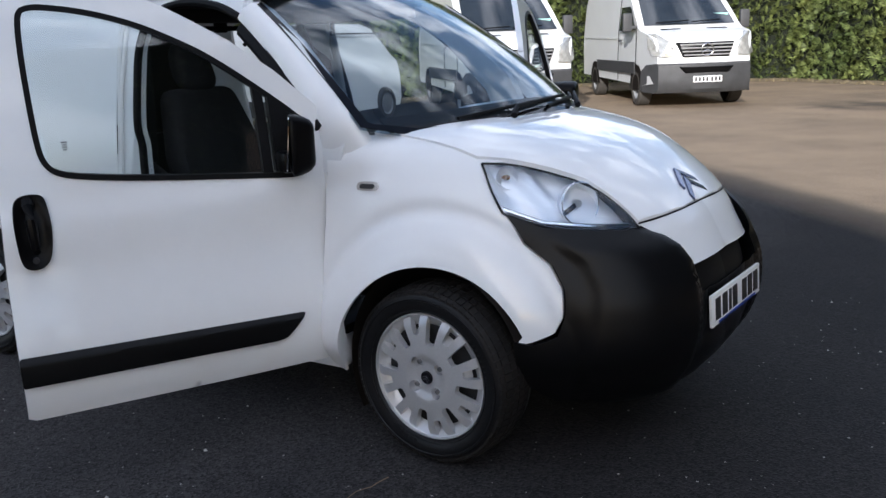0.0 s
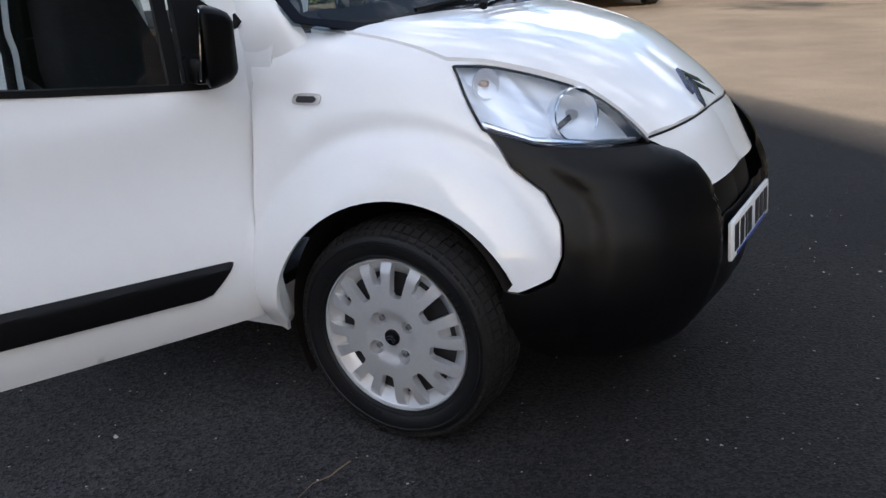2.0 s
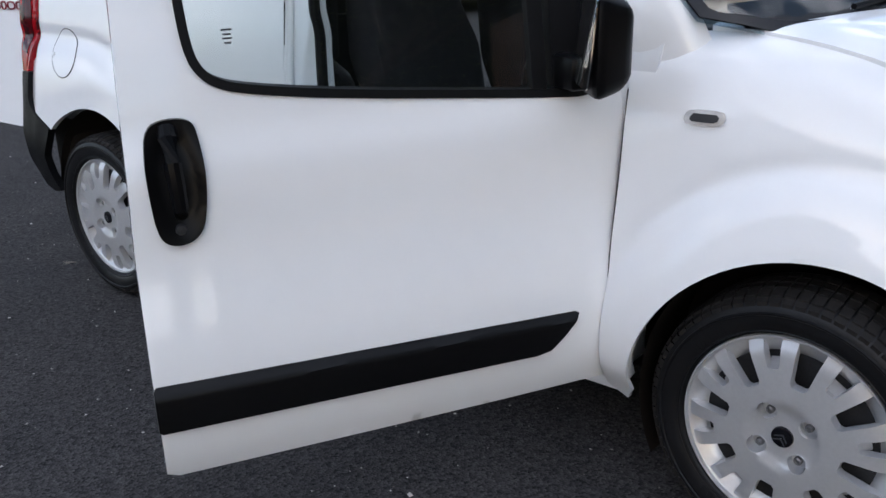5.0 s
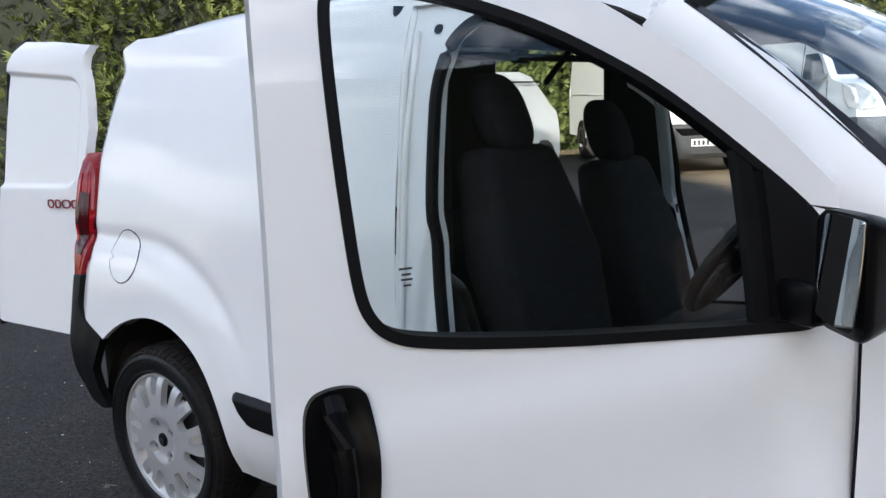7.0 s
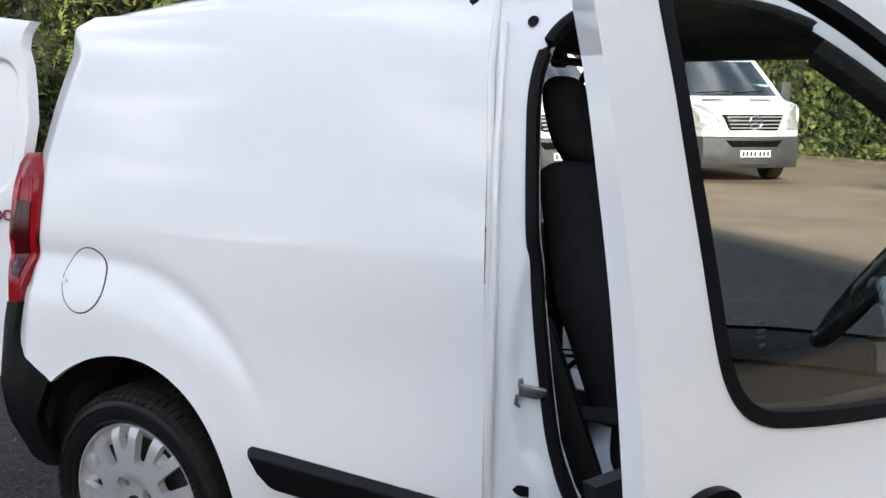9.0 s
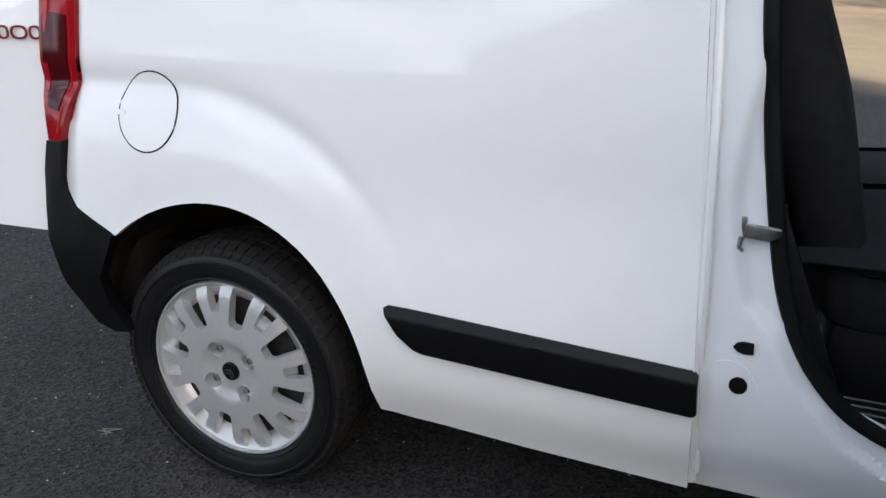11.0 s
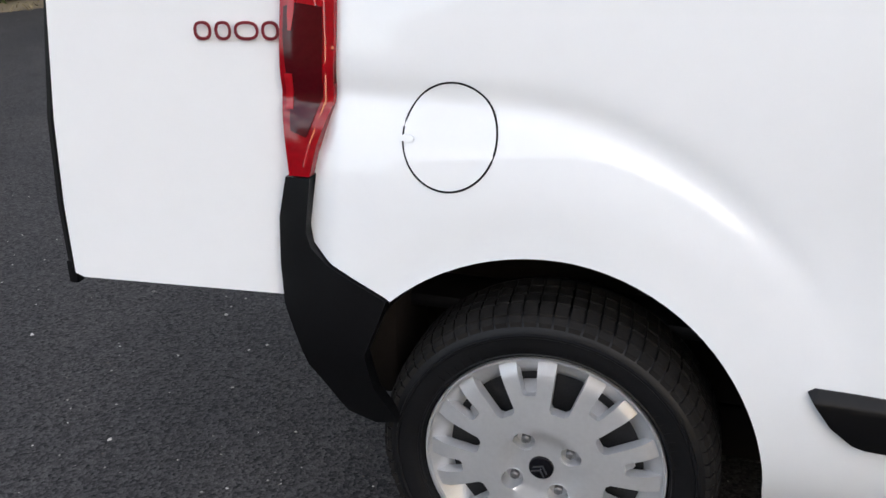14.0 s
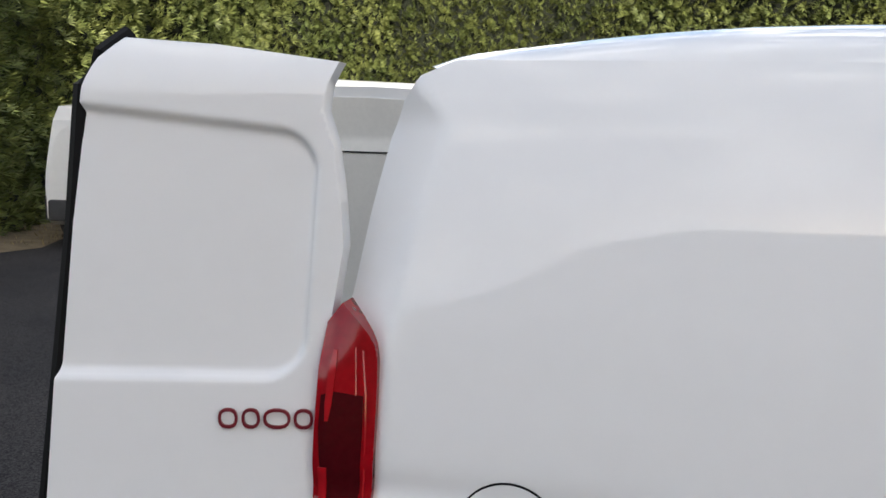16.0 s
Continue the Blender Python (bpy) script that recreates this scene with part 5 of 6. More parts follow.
def seat(y, lean=0.0):
    s = new("seat")
    s.parent = van
    s.matrix_basis = Matrix.Translation((-1.02, y, 0))
    tagged(s, "black fabric bucket seat with headrest")
    part("cushion", hull([(-0.28, -0.25, 0.55), (-0.28, 0.25, 0.55), (0.30, -0.26, 0.54), (0.30, 0.26, 0.54), (-0.28, -0.23, 0.72), (-0.28, 0.23, 0.72), (0.0, -0.27, 0.715), (0.0, 0.27, 0.715), (0.29, -0.26, 0.74), (0.29, 0.26, 0.74)], 0.05, 4), SEATC, s)
    part("seat_base", box((-0.26, -0.22, 0.38), (0.22, 0.22, 0.56), 0.03), INTER, s)
    part("backrest", hull([(-0.20, -0.22, 0.66), (-0.20, 0.22, 0.66), (-0.32, -0.22, 0.64), (-0.32, 0.22, 0.64), (-0.27, -0.25, 0.95), (-0.27, 0.25, 0.95), (-0.42, -0.25, 0.95), (-0.42, 0.25, 0.95),
                           (-0.38, -0.18, 1.25), (-0.38, 0.18, 1.25), (-0.50, -0.18, 1.24), (-0.50, 0.18, 1.24)], 0.06, 4), SEATC, s)
    hr = bmesh.new()
    bmesh.ops.create_uvsphere(hr, u_segments=28, v_segments=18, radius=1.0)
    for v in hr.verts:
        c = [math.copysign(abs(k) ** 0.72, k) for k in v.co]
        v.co = Vector((-0.455 - 0.035 * c[2] + 0.055 * c[0], (0.100 - 0.016 * c[2]) * c[1], 1.335 + 0.108 * c[2]))
    part("headrest", hr, SEATC, s)
    for sg in (-1, 1):
        part("headrest_post", tube([(-0.45, sg * 0.06, 1.20), (-0.465, sg * 0.06, 1.32)], 0.007, 8), CHROME, s)
    return s


sd_ = seat(-0.37)
sd_.matrix_basis = Matrix.Translation((-1.00, -0.36, 0.0))
sp_ = seat(0.37)
sp_.matrix_basis = Matrix.Translation((-1.06, 0.37, -0.085))
sw_m = Matrix.Translation((-0.775, -0.37, 1.015)) @ Matrix.Rotation(radians(-54), 4, "Y") @ Matrix()
ringp = [sw_m @ Vector((0.178 * math.cos(2 * math.pi * k / 32), 0.178 * math.sin(2 * math.pi * k / 32), 0)) for k in range(32)]
stw = part("steering_wheel", tube(ringp, 0.016, 10, True), INTER, van)
part("wheel_boss", moved(box((-0.07, -0.07, -0.03), (0.07, 0.07, 0.02), 0.025, 3), sw_m), INTER, stw)
part("steering_column", tube([sw_m @ Vector((0, 0, -0.02)), (-0.56, -0.37, 0.88)], 0.04, 10), INTER, stw)
for a in (90, 180, 270):
    part("wheel_spoke", tube([sw_m @ Vector((0.05 * math.cos(radians(a)), 0.05 * math.sin(radians(a)), 0)), sw_m @ Vector((0.172 * math.cos(radians(a)), 0.172 * math.sin(radians(a)), 0))], 0.015, 8), INTER, stw)


# ---- the two parked vans across the yard ----
GREY_PL = mat("grey_bumper_plastic", (0.045, 0.046, 0.048), rough=0.6, noise_scale=6, noise_amt=0.25)
FAR_PAINT = mat("white_van_paint", (0.78, 0.79, 0.78), rough=0.35, coat=0.6, noise_scale=1.5, noise_amt=0.04)
FAR_GLASS = mat("dark_far_glass", (0.02, 0.025, 0.03), rough=0.06, spec=0.8, noise_scale=3, noise_amt=0.3)
LAMP_FAR = mat("pale_lamp", (0.40, 0.40, 0.38), rough=0.15, metal=0.35, coat=0.6, noise_scale=14, noise_amt=0.35)
DULL_TYRE = mat("dusty_tyre", (0.05, 0.046, 0.04), rough=0.8, noise_scale=9, noise_amt=0.35)
SILVER = mat("silver_rim", (0.35, 0.35, 0.35), rough=0.45, metal=0.6, noise_scale=8, noise_amt=0.2)


def profile_body(profile, half, bulge=None, across=9):
    """A body drawn by its side profile and half width, both sides rounded in."""
    bm = bmesh.new()
    rows = []
    for x, z in profile:
        w = half(x, z)
        row = []
        for k in range(across):
            u = -1 + 2 * k / (across - 1)
            dx = (bulge(x, z) if bulge else 0) * (1 - u * u)
            row.append(bm.verts.new((x + dx, u * w, z)))
        rows.append(row)
    n = len(rows)
    for i in range(n):
        p, q = rows[i], rows[(i + 1) % n]
        for k in range(across - 1):
            bm.faces.new((p[k], p[k + 1], q[k + 1], q[k]))
    bm.faces.new([r[0] for r in rows][::-1])
    bm.faces.new([r[-1] for r in rows])
    return bm


def big_van(m):
    v = thing("large_van", "large white panel van parked facing the yard", "van", m, "large vans parked by the hedge")
    def half(x, z):
        w = 0.985 - 0.10 * max(0, (z - 1.25)) ** 1.2
        if x > -0.55:
            w -= 0.16 * ((x + 0.55) / 0.55) ** 2
        return w
    bul = lambda x, z: 0.16 if x > -0.9 and z < 1.3 else (0.12 if x > -1.9 and z > 1.2 else 0)
    prof = [(-5.9, 0.45), (-5.9, 2.02), (-5.8, 2.20), (-2.4, 2.27), (-2.1, 2.24), (-1.85, 2.12), (-1.36, 1.79), (-0.92, 1.47), (-0.80, 1.41), (-0.34, 1.33), (-0.15, 1.25), (-0.06, 1.10), (-0.03, 0.88), (-0.03, 0.62), (-0.06, 0.45), (-0.5, 0.40)]
    part("body", profile_body(dense(prof, 0.22), half, bul), FAR_PAINT, v, sharp=28)
    def skin(x, z, o=0.01):
        return half(x, z) + o
    # black bumper with a painted upper edge
    part("bumper", profile_body([(-0.45, 0.28), (-0.62, 0.32), (-0.58, 0.66), (-0.32, 0.78), (-0.03, 0.80), (0.02, 0.77), (0.04, 0.52), (0.0, 0.34), (-0.08, 0.27)], lambda x, z: half(min(x, 0), z) + 0.015, lambda x, z: 0.165 if x > -0.3 else 0.06, 11), GREY_PL, v, "dark grey plastic bumper")
    part("bumper_slot", hull([(0.14, -0.50, 0.74), (0.14, 0.50, 0.74), (0.14, -0.40, 0.62), (0.14, 0.40, 0.62), (0.200, -0.46, 0.73), (0.200, 0.46, 0.73), (0.204, -0.37, 0.63), (0.204, 0.37, 0.63)], 0.004, 1), BLACK_PL, v)
    # grille with slats and a round badge
    g = part("grille", hull([(0.05, -0.44, 0.90), (0.05, 0.44, 0.90), (-0.03, -0.56, 1.16), (-0.03, 0.56, 1.16), (0.140, -0.40, 0.90), (0.140, 0.40, 0.90), (0.115, -0.50, 1.16), (0.115, 0.50, 1.16)], 0.01, 1), BLACK_PL, v)
    for zz in (0.94, 1.00, 1.06, 1.12):
        part("slat", box((0.125 - 0.1 * (zz - 0.9), -0.40 - 0.38 * (zz - 0.90), zz - 0.012), (0.155 - 0.1 * (zz - 0.9), 0.40 + 0.38 * (zz - 0.90), zz + 0.012), 0.004, 1), SILVER, g)
    rp_ = [(0.160, 0.105 * math.cos(2 * math.pi * k / 28), 1.03 + 0.105 * math.sin(2 * math.pi * k / 28)) for k in range(28)]
    part("round_badge", tube(rp_, 0.012, 8, True), CHROME, g)
    for a in (90, 210, 330):
        part("badge_spoke", tube([(0.160, 0, 1.03), (0.160, 0.10 * math.cos(radians(a)), 1.03 + 0.10 * math.sin(radians(a)))], 0.009, 6), CHROME, g)
    for sg in (-1, 1):
        pts = [(0.00, 0.58, 0.92), (-0.05, 0.80, 0.91), (-0.22, 0.93, 0.95), (-0.36, 0.965, 1.10), (-0.46, 0.96, 1.33), (-0.26, 0.84, 1.33), (-0.05, 0.64, 1.19)]
        hp = [Vector((x + 0.095, sg * (y + 0.006), z)) for x, y, z in pts] + [Vector((x - 0.10, sg * (y - 0.05), z)) for x, y, z in pts]
        lp_ = part("headlight", hull(hp, 0.012, 2), LAMP_FAR, v, "clear headlight")
        part("lamp_ring", tube([(-0.065 - 0.1 * math.cos(2 * math.pi * k / 20) * 0.4 + 0.085, sg * (0.67 + 0.075 * math.cos(2 * math.pi * k / 20)), 1.05 + 0.075 * math.sin(2 * math.pi * k / 20)) for k in range(20)], 0.008, 6, True), CHROME, lp_)
        # bonnet vents
        part("bonnet_vent", hull([(-0.66 + a, sg * b_, 1.405 + c) for a, b_, c in ((0, 0.25, 0.0), (0, 0.62, 0.0), (0.06, 0.25, -0.015), (0.06, 0.62, -0.015), (0, 0.25, 0.012), (0, 0.62, 0.012))]), BLACK_PL, v)
        # mirrors
        mp_ = [Vector((-1.12 + a, sg * (1.13 + b_), 1.56 + c)) for a, b_, c in itertools_product((-0.05, 0.06), (-0.09, 0.09), (-0.17, 0.17))]
        mm = part("door_mirror", hull(mp_, 0.03, 2), GREY_PL, v)
        part("mirror_arm", box((-1.14, min(sg * 0.9, sg * 1.06), 1.44), (-1.08, max(sg * 0.9, sg * 1.06), 1.50), 0.01), GREY_PL, mm)
        # side glass, rub strip, sill, door lines
        part("side_window", sheet([(-1.12, 1.42), (-1.52, 1.80), (-1.66, 1.87), (-2.30, 1.87), (-2.34, 1.42)], lambda x, z: Vector((x, sg * (skin(x, z, 0.008)), z)), step=0.25, thick=0.012, inward=(0, -sg, 0)), FAR_GLASS, v)
        part("rubbing_strip", sheet([(-1.05, 0.60), (-1.05, 0.82), (-4.35, 0.82), (-4.35, 0.60)], lambda x, z: Vector((x, sg * skin(x, z, 0.02), z)), step=0.3, thick=0.03, inward=(0, -sg, 0)), GREY_PL, v, "dark grey side moulding")
        part("door_gap", tube([(-2.42, sg * skin(-2.42, z, 0.001), z) for z in (0.45, 0.9, 1.4, 1.8, 2.05)], 0.007, 5), SEAL, v)
        part("door_gap", tube([(-1.02, sg * skin(-1.02, z, 0.001), z) for z in (0.5, 0.9, 1.4)], 0.007, 5), SEAL, v)
        part("door_handle", box((-2.32, sg * 0.985 - 0.015, 1.20), (-2.16, sg * 0.985 + 0.015, 1.245), 0.008), GREY_PL, v)
        part("waist_groove", tube([(x, sg * skin(x, 1.30, 0.0), 1.30) for x in (-2.6, -4.0, -5.8)], 0.008, 5), FAR_PAINT, v)
        for wx in (-0.98, -4.62):
            arch_ = [(wx + 0.42 * math.cos(radians(t)), 0.36 + 0.42 * math.sin(radians(t))) for t in range(0, 181, 12)]
            part("wheel_arch", sheet(arch_ + [(wx - 0.42, 0.3), (wx + 0.42, 0.3)], lambda x, z: Vector((x, sg * skin(x, z, 0.006), z)), step=0.15, thick=0.02, inward=(0, -sg, 0)), DARK, v)
            w = new("wheel")
            w.parent = v
            w.matrix_basis = Matrix.Translation((wx, sg * 0.83, 0.345)) @ pose(0, 0, 0, 0, 0, 0 if sg < 0 else 180)
            part("tyre", lathe([(0.21, -0.14), (0.25, -0.165), (0.31, -0.16), (0.34, -0.13), (0.345, 0.0), (0.345, 0.06), (0.30, 0.09)], 36), DULL_TYRE, w)
            part("rim", lathe([(0.0005, -0.10), (0.05, -0.12), (0.08, -0.09), (0.15, -0.07), (0.19, -0.10), (0.212, -0.145)], 36), SILVER, w)
    # windscreen laid on the slope
    def slope(u, t):
        x = -0.90 - 0.90 * t
        z = 1.475 + 0.625 * t
        w = 0.88 - 0.07 * t
        return Vector((x + 0.125 * (1 - u * u) * 0.98 + 0.006, u * w, z + 0.015))
    scr = part("windscreen", sheet([(-0.98, 0.0), (0, 0.0), (0.98, 0.0), (0.96, 1), (0, 1), (-0.96, 1)], slope, step=0.2, thick=0.01, inward=(-0.7, 0, -0.5)), FAR_GLASS, v)
    for u0, u1 in ((-0.75, -0.05), (0.0, 0.65)):
        part("wiper", tube([slope(u0, 0.03) + Vector((0.03, 0, 0.02)), slope(u1, 0.08) + Vector((0.03, 0, 0.02))], 0.012, 6), SEAL, scr)
    part("dash_card", box((-1.10, 0.45, 1.61), (-1.09, 0.80, 1.68)), mat("pale_dash_card", (0.35, 0.6, 0.55), rough=0.6, noise_scale=10, noise_amt=0.1), scr)
    pt = part("number_plate", box((0.205, -0.26, 0.46), (0.225, 0.26, 0.57), 0.004), PLATE_W, v, "white number plate with dark bars")
    for k in range(7):
        y0 = -0.215 + 0.068 * k + (0.02 if k > 3 else 0)
        part("plate_bar", box((0.221, y0 - 0.018, 0.478), (0.2285, y0 + 0.018, 0.552)), PLATE_K, pt)
    return v


big_van(pose(-3.16, 14.1, 0, 0, 0, -56) @ Matrix.Scale(1.06, 4))
big_van(pose(-5.75, 11.6, 0, 0, 0, -49) @ Matrix.Scale(1.06, 4))


# ---- small white van beside the hedge ----
def small_van(m):
    c = thing("small_van", "white van parked with its tail against the hedge", "van", m)
    half = lambda x, z: 0.83 - 0.16 * max(0, z - 0.85) ** 1.1 - (0.12 * ((x - 1.3) / 0.7) ** 2 if x > 1.3 else 0) - (0.10 * ((-1.6 - x) / 0.5) ** 2 if x < -1.6 else 0)
    prof = [(-2.0, 0.35), (-2.02, 0.75), (-2.0, 1.1), (-1.95, 1.55), (-1.82, 1.72), (-1.2, 1.78), (0.6, 1.78), (0.95, 1.70), (1.55, 1.20), (1.80, 1.10), (1.90, 0.75), (1.92, 0.4), (1.8, 0.25), (-1.8, 0.25)]
    part("body", profile_body(dense(prof, 0.15), half), FAR_PAINT, c, sharp=30)
    part("rear_bumper", box((-2.06, -0.72, 0.32), (-1.94, 0.72, 0.58), 0.03), GREY_PL, c)
    for sg in (-1, 1):
        part("bumper_strip", sheet([(-2.0, 0.32), (-1.66, 0.32), (-1.63, 0.62), (-2.02, 0.62)], lambda x, z: Vector((x, sg * (half(x, z) + 0.012), z)), step=0.1, thick=0.02, inward=(0, -sg, 0)), GREY_PL, c)
        part("rear_door_panel", sheet(smooth_loop([(0.06, 0.72), (0.66, 0.72), (0.62, 1.48), (0.06, 1.48)], 2), lambda y, z: Vector((-2.035, sg * y, z)), step=0.1, thick=0.02, inward=(1, 0, 0)), FAR_PAINT, c)
        part("panel_groove", tube([(x, sg * (half(x, z) + 0.001), z) for x, z in ((-1.85, 0.75), (-1.85, 1.5), (-1.7, 1.58), (-0.8, 1.58), (1.2, 1.58))], 0.008, 5), FAR_PAINT, c)
        part("roof_rail_groove", tube([(x, sg * (half(x, 1.62) + 0.002), 1.62) for x in (-1.6, 0.2, 1.2)], 0.012, 6), SEAL, c)
        for wx in (-1.3, 1.2):
            w = new("wheel")
            w.parent = c
            w.matrix_basis = Matrix.Translation((wx, sg * 0.76, 0.31)) @ pose(0, 0, 0, 0, 0, 0 if sg < 0 else 180)
            part("tyre", lathe([(0.2, -0.08), (0.24, -0.11), (0.29, -0.10), (0.31, -0.06), (0.31, 0.06), (0.28, 0.1)], 30), DULL_TYRE, w)
            part("rim", lathe([(0.0005, -0.08), (0.06, -0.09), (0.17, -0.07), (0.202, -0.09)], 30), SILVER, w)


small_van(pose(-9.0, 9.5, 0, 0, 0, 94))

# ---- the clipped conifer hedge ----
# the run turning south from x = 25 is unseen, added to block eastern sky
HEDGE = [(-24, 0.5), (-15, 3.4), (-10.9, 5.8), (-10.3, 7.0), (-11.2, 9.4), (-11.4, 13), (-11.2, 18), (-9.2, 21.5), (-5.6, 23.6), (-3.2, 23.6), (0.2, 20.9), (6, 17.2), (14, 13.5), (25, 9.5), (27, 4), (26, -4), (23, -11)]
HEDGE_H = 6.6


def hedge_top(x):
    """Raised at the unseen eastern end, added to darken door and glass reflections."""
    return HEDGE_H + 15.0 * sstep(12, 20, x)


def along(path, step):
    out = []
    for (ax, ay), (bx, by) in zip(path, path[1:]):
        L_ = math.hypot(bx - ax, by - ay)
        k = max(1, int(L_ / step))
        for i in range(k):
            t = i / k
            out.append((ax + (bx - ax) * t, ay + (by - ay) * t, (bx - ax) / L_, (by - ay) / L_))
    return out


def hedge():
    LEAF = mat("conifer_foliage", (0.045, 0.074, 0.022), rough=0.6, noise_scale=0.9, noise_amt=0.5, color2=(0.175, 0.20, 0.058), island=True, spec=0.3)
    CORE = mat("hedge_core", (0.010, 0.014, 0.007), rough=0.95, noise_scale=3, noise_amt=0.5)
    st = along(HEDGE, 0.5)
    # near-black heart, the shade between the sprays put into its colour
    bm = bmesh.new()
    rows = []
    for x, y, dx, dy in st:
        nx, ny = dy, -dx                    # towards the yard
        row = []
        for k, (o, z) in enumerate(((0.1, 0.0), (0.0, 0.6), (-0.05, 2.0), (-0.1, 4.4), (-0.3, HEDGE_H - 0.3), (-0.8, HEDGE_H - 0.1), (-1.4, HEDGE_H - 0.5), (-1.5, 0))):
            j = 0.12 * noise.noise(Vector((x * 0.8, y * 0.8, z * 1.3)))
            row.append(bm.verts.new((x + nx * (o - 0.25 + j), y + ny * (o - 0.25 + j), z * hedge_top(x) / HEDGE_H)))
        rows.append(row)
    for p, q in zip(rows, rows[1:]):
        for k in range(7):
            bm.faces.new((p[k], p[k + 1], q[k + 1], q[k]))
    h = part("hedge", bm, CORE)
    tagged(h, "tall clipped dark green conifer hedge round the yard", "hedge", kind="stuff")
    rng = np.random.default_rng(5)
    fine = along(HEDGE, 0.05)
    V, F = [], []
    n_sp = 75000
    seg_len = np.array([1.0 if -13 < x < 16 else 0.35 for x, y, _, _ in fine])
    pick = rng.choice(len(fine), n_sp, p=seg_len / seg_len.sum())
    for i in pick:
        x, y, dx, dy = fine[i]
        nx, ny = dy, -dx
        z = rng.uniform(0.05, HEDGE_H) if rng.random() < 0.93 else HEDGE_H + rng.uniform(-0.1, 0.35)
        lump = 0.26 * noise.noise(Vector((x * 0.9, y * 0.9, z * 1.1))) + 0.12 * noise.noise(Vector((x * 3, y * 3, z * 3)))
        o = lump + rng.uniform(-0.22, 0.05) - (0.5 * rng.random() if z > HEDGE_H - 0.2 else 0) - 0.05 * z / HEDGE_H
        if z < 0.4:
            o += 0.05 * rng.random()
        c = Vector((x + nx * o + dx * rng.uniform(-0.05, 0.05), y + ny * o, z * hedge_top(x) / HEDGE_H))
        out = Vector((nx, ny, rng.uniform(-0.25, 0.75))) + Vector((dx, dy, 0)) * rng.uniform(-0.9, 0.9)
        out.normalize()
        side_ = out.cross(Vector((rng.uniform(-1, 1), rng.uniform(-1, 1), rng.uniform(-1, 1)))).normalized()
        up_ = out.cross(side_)
        ln = rng.uniform(0.10, 0.24)
        # a flat spray of four fingers
        for k in range(5):
            a = (k - 2) * 0.36 + rng.uniform(-0.1, 0.1)
            d = (out * math.cos(a) + side_ * math.sin(a)).normalized()
            tw = up_ * rng.uniform(-0.2, 0.2)
            wv = (side_ * math.cos(a) - out * math.sin(a)) * ln * 0.085
            b0 = len(V)
            V += [(c + d * ln * 0.1)[:], (c + d * ln * 0.55 + wv + tw * ln * 0.3)[:], (c + (d + tw * 0.5) * ln)[:], (c + d * ln * 0.55 - wv + tw * ln * 0.3)[:]]
            F.append((b0, b0 + 1, b0 + 2, b0 + 3))
    me = bpy.data.meshes.new("foliage")
    me.from_pydata(V, [], F)
    me.materials.append(LEAF)
    f = new("foliage", me)
    f.parent = h
    # dry grass and litter at the foot
    GR = mat("dry_verge_grass", (0.16, 0.12, 0.06), rough=0.85, noise_scale=2, noise_amt=0.4, color2=(0.30, 0.24, 0.13), island=True)
    V, F = [], []
    for i in rng.choice(len(fine), 9000, p=seg_len / seg_len.sum()):
        x, y, dx, dy = fine[i]
        nx, ny = dy, -dx
        o = rng.uniform(-0.2, 0.75) ** 1.0
        b = Vector((x + nx * o, y + ny * o, 0))
        hgt = rng.uniform(0.02, 0.10)
        a = rng.uniform(0, 6.28)
        w = Vector((math.cos(a), math.sin(a), 0)) * rng.uniform(0.006, 0.02)
        l = Vector((rng.uniform(-0.06, 0.06), rng.uniform(-0.06, 0.06), hgt))
        k0 = len(V)
        V += [(b - w)[:], (b + w)[:], (b + l)[:]]
        F.append((k0, k0 + 1, k0 + 2))
    me = bpy.data.meshes.new("verge_grass")
    me.from_pydata(V, [], F)
    me.materials.append(GR)
    g = new("verge_grass", me)
    tagged(g, "dry straw-coloured grass along the hedge foot", "grass", kind="stuff")
    # earth strip under it
    bm = bmesh.new()
    rows = []
    for x, y, dx, dy in st:
        nx, ny = dy, -dx
        wv = 0.12 * noise.noise(Vector((x * 0.7, y * 0.7, 3)))
        rows.append([bm.verts.new((x + nx * o, y + ny * o, z)) for o, z in ((0.75 + wv, 0.004), (0.5 + wv, 0.03), (0.1, 0.05), (-0.4, 0.05))])
    for p, q in zip(rows, rows[1:]):
        for k in range(3):
            bm.faces.new((p[k], p[k + 1], q[k + 1], q[k]))
    e = part("verge", bm, mat("verge_earth", (0.10, 0.075, 0.045), rough=0.95, noise_scale=4, noise_amt=0.4, color2=(0.22, 0.17, 0.10), bump=0.5, bump_scale=40))
    tagged(e, "bare earth strip with dry litter below the hedge", "verge", kind="structure")


hedge()


